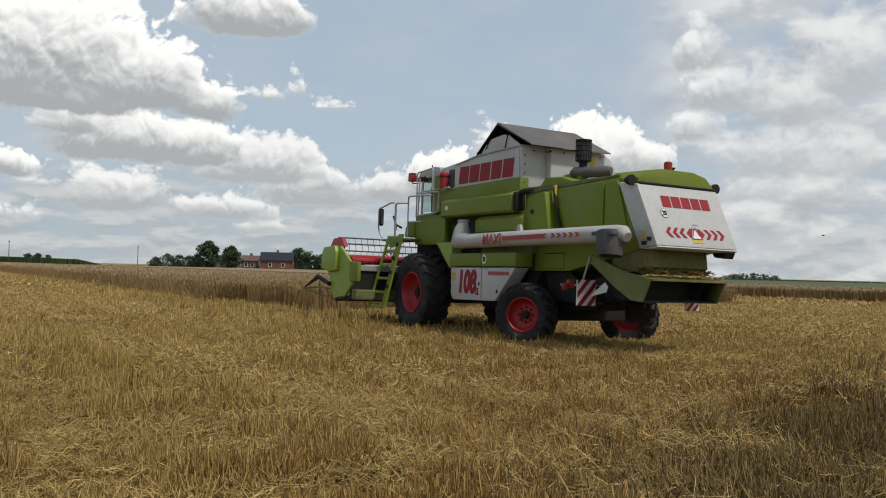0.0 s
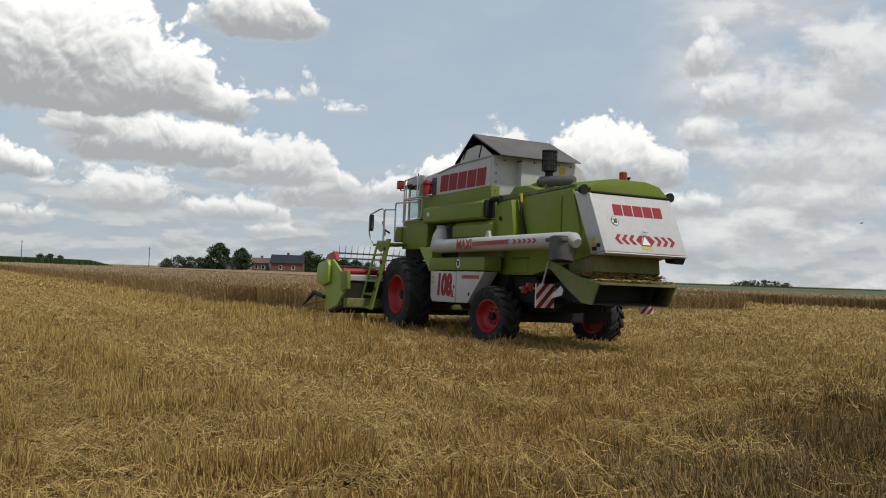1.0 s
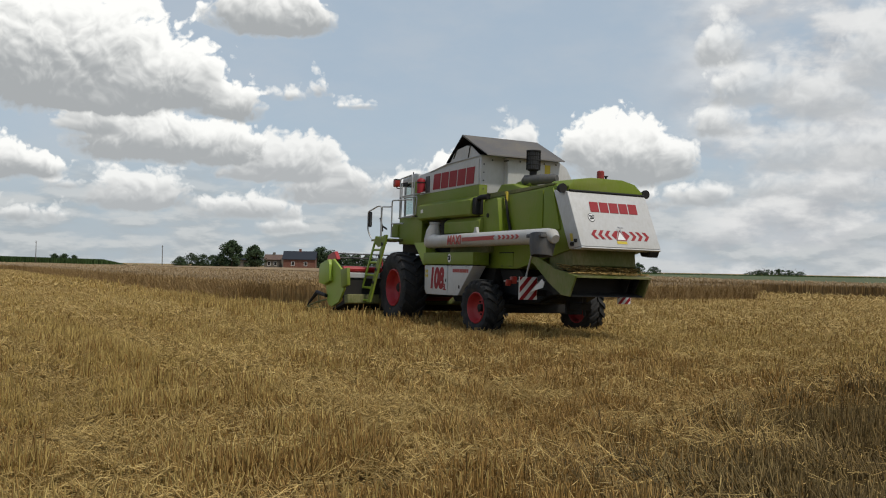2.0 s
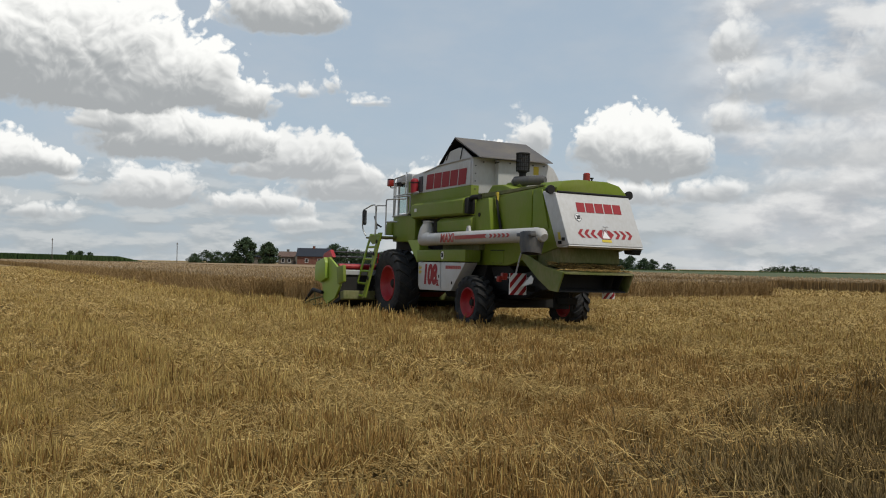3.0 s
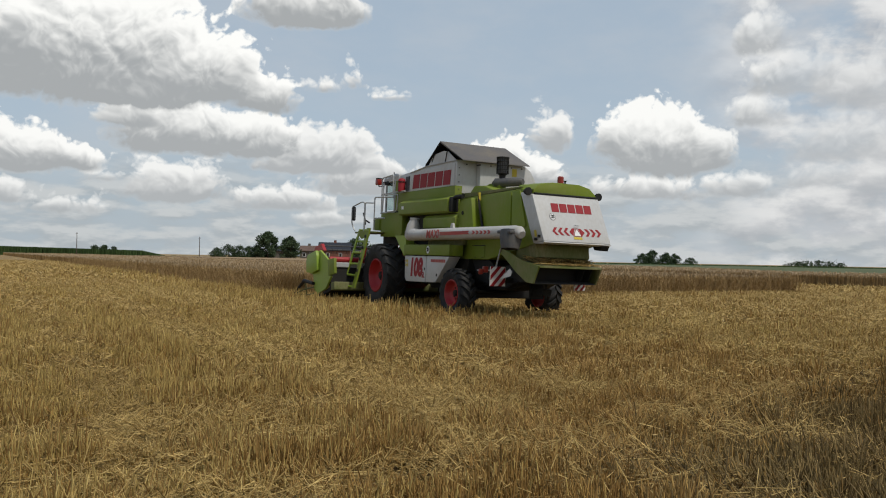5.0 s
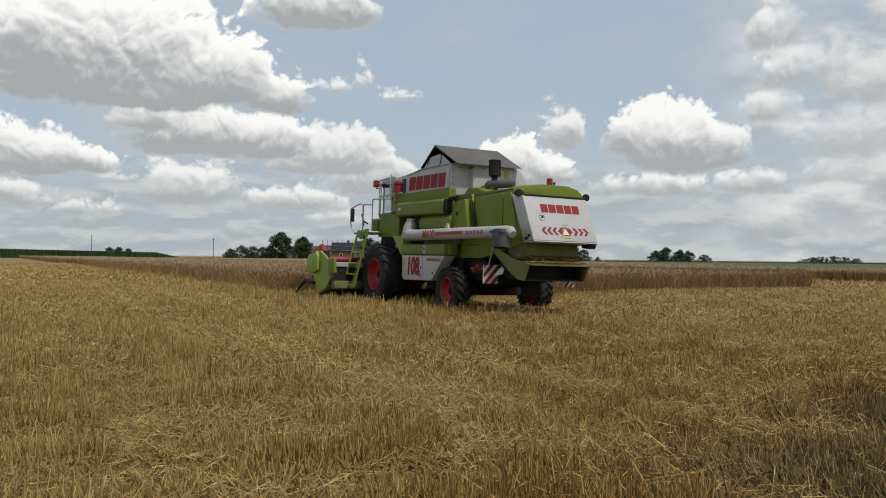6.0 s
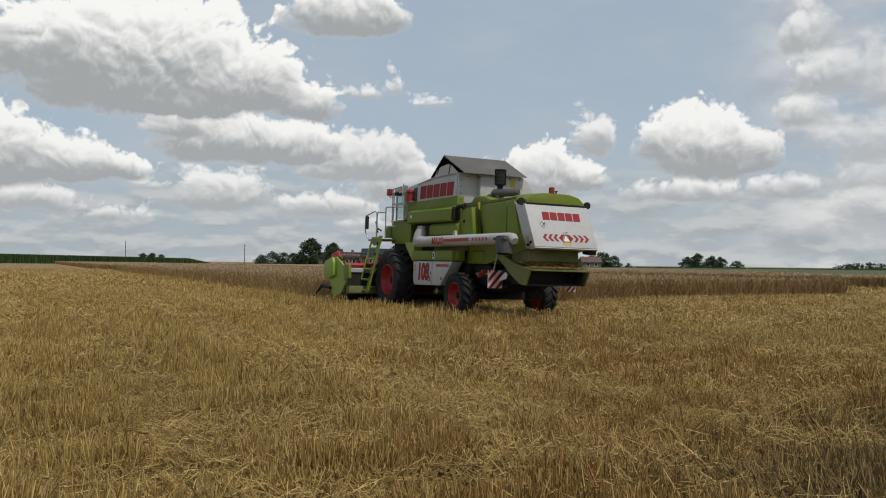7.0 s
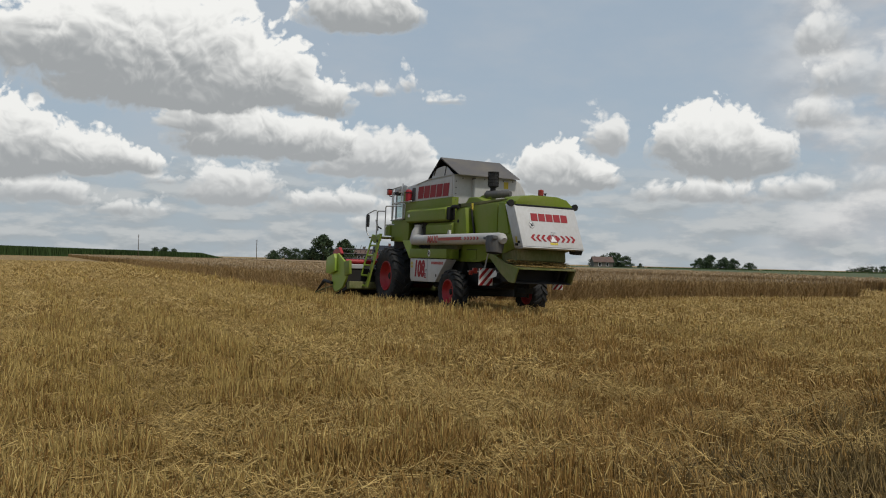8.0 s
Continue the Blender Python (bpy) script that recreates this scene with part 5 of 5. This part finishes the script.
    put("hood_cap", prism(cap, -5.75, -6.50, 0.03, "y", taper=lambda a, b: (a, 2.80 + (b - 2.80) * 0.92)), GREEN, "green rounded hood cap", True)
    put("hood_seal", tube([(-0.80, -6.53, 2.80), (0.86, -6.53, 2.80)], 0.022, 8), BLACK)
    put("hinge", box(-0.885, -0.855, -6.80, -6.70, 1.80, 1.86, 0.01), DARK)
    put("rear_beacon", tube([(0.07, -6.25, 3.08), (0.07, -6.25, 3.22), (0.07, -6.25, 3.24)], 0, 16, radii=[0.07, 0.07, 0.05]), AMBER, "red beacon lamp on the hood", True)
    put("beacon_base", tube([(0.07, -6.25, 3.05), (0.07, -6.25, 3.09)], 0.085, 14), DARK)
    put("aerial_knob", tube([(0.23, -6.2, 3.06), (0.23, -6.2, 3.13), (0.23, -6.2, 3.16)], 0, 10, radii=[0.02, 0.02, 0.05]), BLACK)
    for x in (-0.90, 0.97):
        put("work_lamp", tube([(x, -6.33, 2.84), (x, -6.42, 2.84), (x, -6.47, 2.84)], 0, 16, radii=[0.05, 0.085, 0.085]), DARK, "round dark rear work lamp", True)
        put("lamp_bracket", tube([(x * 0.86, -6.30, 2.84), (x, -6.34, 2.84)], 0.018, 6), DARK)
    # straw outlet and chopper
    put("straw_hood", prism([(-5.9, 1.60), (-6.62, 1.74), (-6.66, 1.46), (-6.5, 1.36), (-5.9, 1.40)], -0.78, 0.62, 0.015), GREEN_DIRTY_SHADED, "dusty green straw outlet")
    # chopper and vanes painted dark: the mouth's inner shade is in their colour
    put("chopper", prism([(-5.95, 1.42), (-6.30, 1.36), (-6.62, 1.30), (-6.55, 0.95), (-6.2, 0.90), (-5.9, 1.05)], -0.86, 0.66, 0.02), BLACK, "straw chopper, blackened for the shade in its mouth")
    put("chopper_lip", prism([(-6.30, 1.36), (-6.98, 1.27), (-6.98, 1.235), (-6.30, 1.32)], -0.90, 0.70, 0.005), GREEN_DIRTY_SHADED, "dusty green spreader lid")
    put("spreader_floor", prism([(-6.50, 0.98), (-6.78, 0.93), (-6.80, 0.90), (-6.50, 0.94)], -0.88, 0.68, 0.004), DARK, "dark dusty spreader floor")
    for x in (0.32, 0.52):
        put("spreader_vane", prism([(-6.60, 1.26), (-6.90, 1.24), (-6.74, 0.96), (-6.58, 0.97)], x, x + 0.012, 0), DARK, "spreader vane, darkened for shade")
    for s in (-0.94, 0.68):
        put("chopper_side", prism([(-5.50, 1.66), (-6.35, 1.38), (-6.99, 1.27), (-6.80, 0.90), (-6.55, 0.92), (-6.15, 1.12), (-5.55, 1.50)], s, s + 0.04, 0.006), GREEN_WORN if s < 0 else GREEN_DIRTY_SHADED, "dusty green chopper side plate")
    put("support_strut", tube([(-0.96, -5.55, 1.62), (-0.96, -5.35, 1.15)], 0.018, 6), STEEL)
    rng = np.random.default_rng(3)
    n = 1500
    b = np.column_stack([rng.uniform(-0.85, 0.64, n), rng.uniform(-6.95, -6.3, n), np.zeros(n)])
    b[:, 2] = 1.30 + (b[:, 1] + 6.95) * 0.13 + rng.uniform(0, 0.09, n) * (b[:, 1] > -6.8) + 0.01
    t = b + rng.normal(0, 1, (n, 3)) * np.array((0.08, 0.06, 0.012))
    v, f = stalks(b, t, np.full(n, 0.007), rng, 0.9)
    v[::2, 2] += 0.008
    st = cloud_mesh("straw_residue", v, f, LITTER, "stuff", "chopped straw caught on the spreader")
    st.parent = ob
    # axles, warning boards, hitch
    put("front_axle", box(-1.0, 1.0, -0.22, 0.22, 0.65, 1.05, 0.04), DARK, "dark front axle")
    put("rear_axle", box(-0.92, 1.16, -4.07, -3.83, 0.46, 0.70, 0.03), DARK, "dark rear axle")
    # black paint carries the shade under the machine
    put("under_chassis", prism([(-1.4, 0.75), (-5.9, 1.35), (-5.8, 0.95), (-5.2, 0.72), (-3.4, 0.60), (-1.6, 0.60)], -0.55, 0.55, 0.02), BLACK, "under-body, blackened for shade")
    put("tow_hitch", box(-0.12, 0.12, -6.0, -5.6, 0.62, 0.76, 0.02), DARK)
    put("cross_beam", box(-1.0, 0.9, -5.46, -5.36, 0.86, 0.98, 0.015), DARK)
    for x0, z0, w, h in ((-1.18, 0.79, 0.40, 0.43), (0.50, 0.76, 0.30, 0.13)):
        y = -5.50 if x0 < 0 else -6.3
        board = put("warning_board", box(x0, x0 + w, y, y + 0.02, z0, z0 + h, 0.004), PALE, "white board with red diagonal stripes")
        st = bmesh.new()
        for k in range(-2, 5):
            u0 = x0 + k * w / 2
            # slanted stripe clipped to the board
            poly = [(u0, z0), (u0 + w / 4, z0), (u0 + w / 4 + h * 0.9, z0 + h), (u0 + h * 0.9, z0 + h)]
            clipped = clip(poly, x0 + 0.01, x0 + w - 0.01)
            if len(clipped) > 2:
                prism(clipped, y - 0.004, y - 0.001, 0, "y", st)
        part("stripes", st, RED_LOGO, board, "red diagonal stripes")
    put("tail_lamp", box(-1.32, -1.20, -5.46, -5.38, 1.08, 1.22, 0.02), AMBER, "red tail lamp", True)
    put("tail_lamp", box(-1.42, -1.33, -5.46, -5.38, 1.04, 1.16, 0.02), AMBER, "red tail lamp", True)
    put("lamp_rail", tube([(-1.45, -5.40, 1.13), (-0.5, -5.40, 1.13)], 0.016, 6), STEEL)
    put("mud_flap", prism([(-5.56, 0.94), (-5.96, 1.19), (-6.04, 1.12), (-6.0, 1.03), (-5.7, 0.97)], -0.975, -0.965, 0.003), PALE, "pale torn flap")
    # small fittings
    put("access_panel", box(-0.815, -0.795, -4.62, -4.08, 1.42, 1.68, 0.006), GREEN, "green access panel under a painted shadow line")
    # thin black strip painted as the shadow line along the panel's top
    put("panel_shadow_line", box(-0.806, -0.80, -4.64, -4.06, 1.675, 1.70, 0), BLACK)
    for y in (-4.18, -4.50):
        put("panel_hinge", tube([(-0.82, y, 1.42), (-0.82, y - 0.06, 1.42)], 0.012, 6), GREEN_DIRTY_SHADED)
    for y in (-1.60, -2.48, -2.72, -3.45):
        put("door_hinge", tube([(-1.265, y, 1.40), (-1.265, y - 0.07, 1.40)], 0.014, 6), STEEL)
    put("door_latch", box(-1.268, -1.255, -3.20, -3.15, 0.92, 0.99, 0.005), DARK, "dark door latch")
    put("door_latch", box(-1.268, -1.255, -2.55, -2.51, 1.05, 1.12, 0.005), DARK, "dark door latch")
    put("hood_sticker", prism([(-6.70, 1.88), (-6.78, 1.88), (-6.74, 2.02), (-6.66, 2.02)], -0.866, -0.861, 0), YELLOW, "worn yellow sticker on the hood side")
    put("hood_handle", tube(soft([(0.02, -6.88, 2.16), (0.02, -6.93, 2.15), (0.10, -6.93, 2.15), (0.10, -6.88, 2.16)], 3, 0.02), 0.01, 6), STEEL, "small grey hood handle")
    put("reflector", box(-0.885, -0.85, -6.90, -6.82, 1.86, 1.92, 0.01), DARK)
    for k, (x, z) in enumerate(((-0.62, 0.72), (-0.50, 0.66), (-0.40, 0.80))):
        put("hydraulic_hose", tube(soft([(x, -4.05, z), (x - 0.05, -4.6, z + 0.10 + 0.05 * k), (x, -5.3, z + 0.05), (x + 0.1, -5.7, z + 0.2)], 5, 0.15), 0.016, 6), BLACK, "black hydraulic hose", True)
    put("steering_ram", tube([(-0.85, -4.20, 0.62), (0.1, -4.20, 0.60)], 0.035, 8), DARK, "dark steering ram", True)
    put("hitch_pin", tube([(0.0, -5.95, 0.52), (0.0, -5.95, 0.86)], 0.03, 8), DARK)
    put("hitch_plate", box(-0.18, 0.18, -5.62, -5.56, 0.52, 0.86, 0.01), DARK)
    put("belt_guard", prism([(-3.9, 1.36), (-4.7, 1.36), (-5.2, 1.0), (-4.9, 0.8), (-4.2, 0.85)], -0.70, -0.62, 0.02), BLACK, "black belt guard")
    put("tank_rim", tube([(-0.975, -0.95, 3.60), (-0.975, -1.86, 3.71), (-0.975, -3.43, 3.745), (0.9, -3.61, 3.745)], 0.014, 6), STEEL, "thin metal tank rim", True)
    put("gps_bracket", tube([(-0.9, 0.2, 3.62), (-0.9, 0.2, 3.72)], 0.012, 6), DARK)
    panel_marks(ob)
    wheels = []
    for x, y, r, w, rim, lugs, nm in ((-1.19, -0.03, 0.87, 0.62, 0.43, 18, "front_wheel"), (1.19, -0.03, 0.87, 0.62, 0.43, 18, "front_wheel"),
                                      (-1.10, -3.95, 0.58, 0.42, 0.305, 17, "rear_wheel"), (1.34, -3.95, 0.58, 0.42, 0.305, 17, "rear_wheel")):
        wh = tyre(nm, ob, r, w, rim, lugs, 0.06, TYRE)
        wheels.append((wh, x, y, r))
    hd, reel = build_header(ob)
    return ob, wheels, hd, reel


def clip(poly, lo, hi):
    """Cuts a polygon to lo < x < hi."""
    for side, lim in ((1, lo), (-1, hi)):
        out = []
        for p, q in zip(poly, poly[1:] + poly[:1]):
            ip, iq = (p[0] - lim) * side >= 0, (q[0] - lim) * side >= 0
            if ip:
                out.append(p)
            if ip != iq:
                t = (lim - p[0]) / (q[0] - p[0])
                out.append((lim, p[1] + (q[1] - p[1]) * t))
        poly = out
        if len(poly) < 3:
            return []
    return poly


def build_bird():
    ob = empty("bird")
    part("body", tube([(0, -0.11, 0), (0, -0.03, 0), (0, 0.07, 0.01), (0, 0.11, 0.015)], 0, 8, radii=[0.012, 0.035, 0.03, 0.008]), DARK, ob, "", True)
    for s in (-1, 1):
        part("wing", prism([(0, 0.05), (s * 0.13, 0.07), (s * 0.24, -0.01), (s * 0.12, -0.04), (0, -0.04)], 0.012, 0.022, 0, "z"), DARK, ob)
    return tagged(ob, "small dark bird flying over the field", "bird")


build_ground()
build_stubble()
build_stubble_around()
build_litter()
build_crop()
crop_rows = build_swath_rows()
build_distance()
combine, wheels, header, reel = build_combine()
bird = build_bird()

# seconds, x, y, heading, pitch, roll of the machine
DRIVE = ((0.0, 0.56, 20.01, 29.47, -0.2, 0.81), (0.5, 0.30, 20.44, 27.8, -0.2, 0.7), (1.0, -0.02, 20.94, 27.45, -0.2, 0.6), (1.5, -0.23, 21.43, 27.28, 0.0, 0.69),
         (3.0, -1.04, 22.82, 29.22, 0.23, 0.73), (3.5, -1.32, 23.14, 30.85, 0.32, 0.84), (4.0, -1.58, 23.77, 31.05, 0.4, 1.0), (4.5, -1.86, 24.21, 31.56, 0.4, 1.1),
         (6.0, -2.70, 25.39, 33.25, 0.4, 1.1), (6.5, -2.98, 26.03, 32.68, 0.4, 1.1), (7.0, -3.33, 26.24, 33.35, 0.35, 1.05), (7.5, -3.56, 26.8, 33.52, 0.4, 1.05),
         (8.0, -3.89, 27.21, 33.28, 0.4, 1.05))
STEER = ((0.0, 28.0), (0.5, 22.0), (1.0, 12.0), (1.5, 6.0), (3.0, 0.0), (8.0, 0.0))
LIFT = ((0.0, 0.0), (0.5, -0.7), (1.0, -5.5), (1.5, -7.4), (3.0, -9.0), (4.0, -9.0), (8.0, -9.0))

BIRD_A, BIRD_B = Vector((23.82, 55.0, 4.14)), Vector((25.74, 54.0, 5.99))


def motions():
    rows, gone, last = [], {0.0: 0.0}, None
    for t, x, y, a, p, r in DRIVE:
        m = Matrix.Translation((x, y, 0)) @ Matrix.Rotation(radians(a), 4, "Z") @ Matrix.Rotation(radians(p), 4, "X") @ Matrix.Rotation(radians(r), 4, "Y")
        rows.append((t, m))
        if last:
            gone[t] = gone[last[0]] + math.hypot(x - last[1], y - last[2])
        last = (t, x, y)
    walk(combine, rows)
    times = [k * 0.5 for k in range(17)]
    way = np.interp(times, list(gone), list(gone.values()))
    for wh, x, y, r in wheels:
        steer = np.interp(times, [s[0] for s in STEER], [s[1] for s in STEER]) if y < -1 else np.zeros(len(times))
        side = Matrix.Rotation(math.pi, 4, "Z") if x > 0 else Matrix.Identity(4)
        walk(wh, [(t, Matrix.Translation((x, y, r - 0.02)) @ Matrix.Rotation(radians(q), 4, "Z") @ Matrix.Rotation(-d / r, 4, "X") @ side)
                  for t, d, q in zip(times, way, steer)])
    walk(header, [(t, Matrix.Translation((0, -0.3, 1.7)) @ Matrix.Rotation(radians(a), 4, "X")) for t, a in LIFT])
    hub = reel.matrix_basis.translation.copy()
    walk(reel, [(k * 0.25, Matrix.Translation(hub) @ Matrix.Rotation(-k * 0.25 * 2.6, 4, "X")) for k in range(33)])
    walk(bird, [(t, Matrix.Translation(BIRD_A + (BIRD_B - BIRD_A) * (t / 1.5)) @ Matrix.Rotation(radians(-80), 4, "Z")) for t in (0.0, 1.5, 4.0, 8.0)])
    # a row sinks to stubble height as the cutter bar, 2.4 m ahead of the axle, passes it
    along = [np.dot((d[1], d[2]), AHEAD) + 2.4 for d in DRIVE]
    clock = [d[0] for d in DRIVE]
    for row, s in crop_rows:
        if s + 0.25 > along[-1]:
            continue
        t0 = float(np.interp(s, along, clock))
        t1 = min(t0 + 0.45, 7.95)
        t0 = max(0.1, min(t0, t1 - 0.15))
        walk(row, [(0.0, pose(0, 0, 0)), (t0, pose(0, 0, 0)), (t1, pose(0, 0, -0.62)), (8.0, pose(0, 0, -0.62))])


motions()
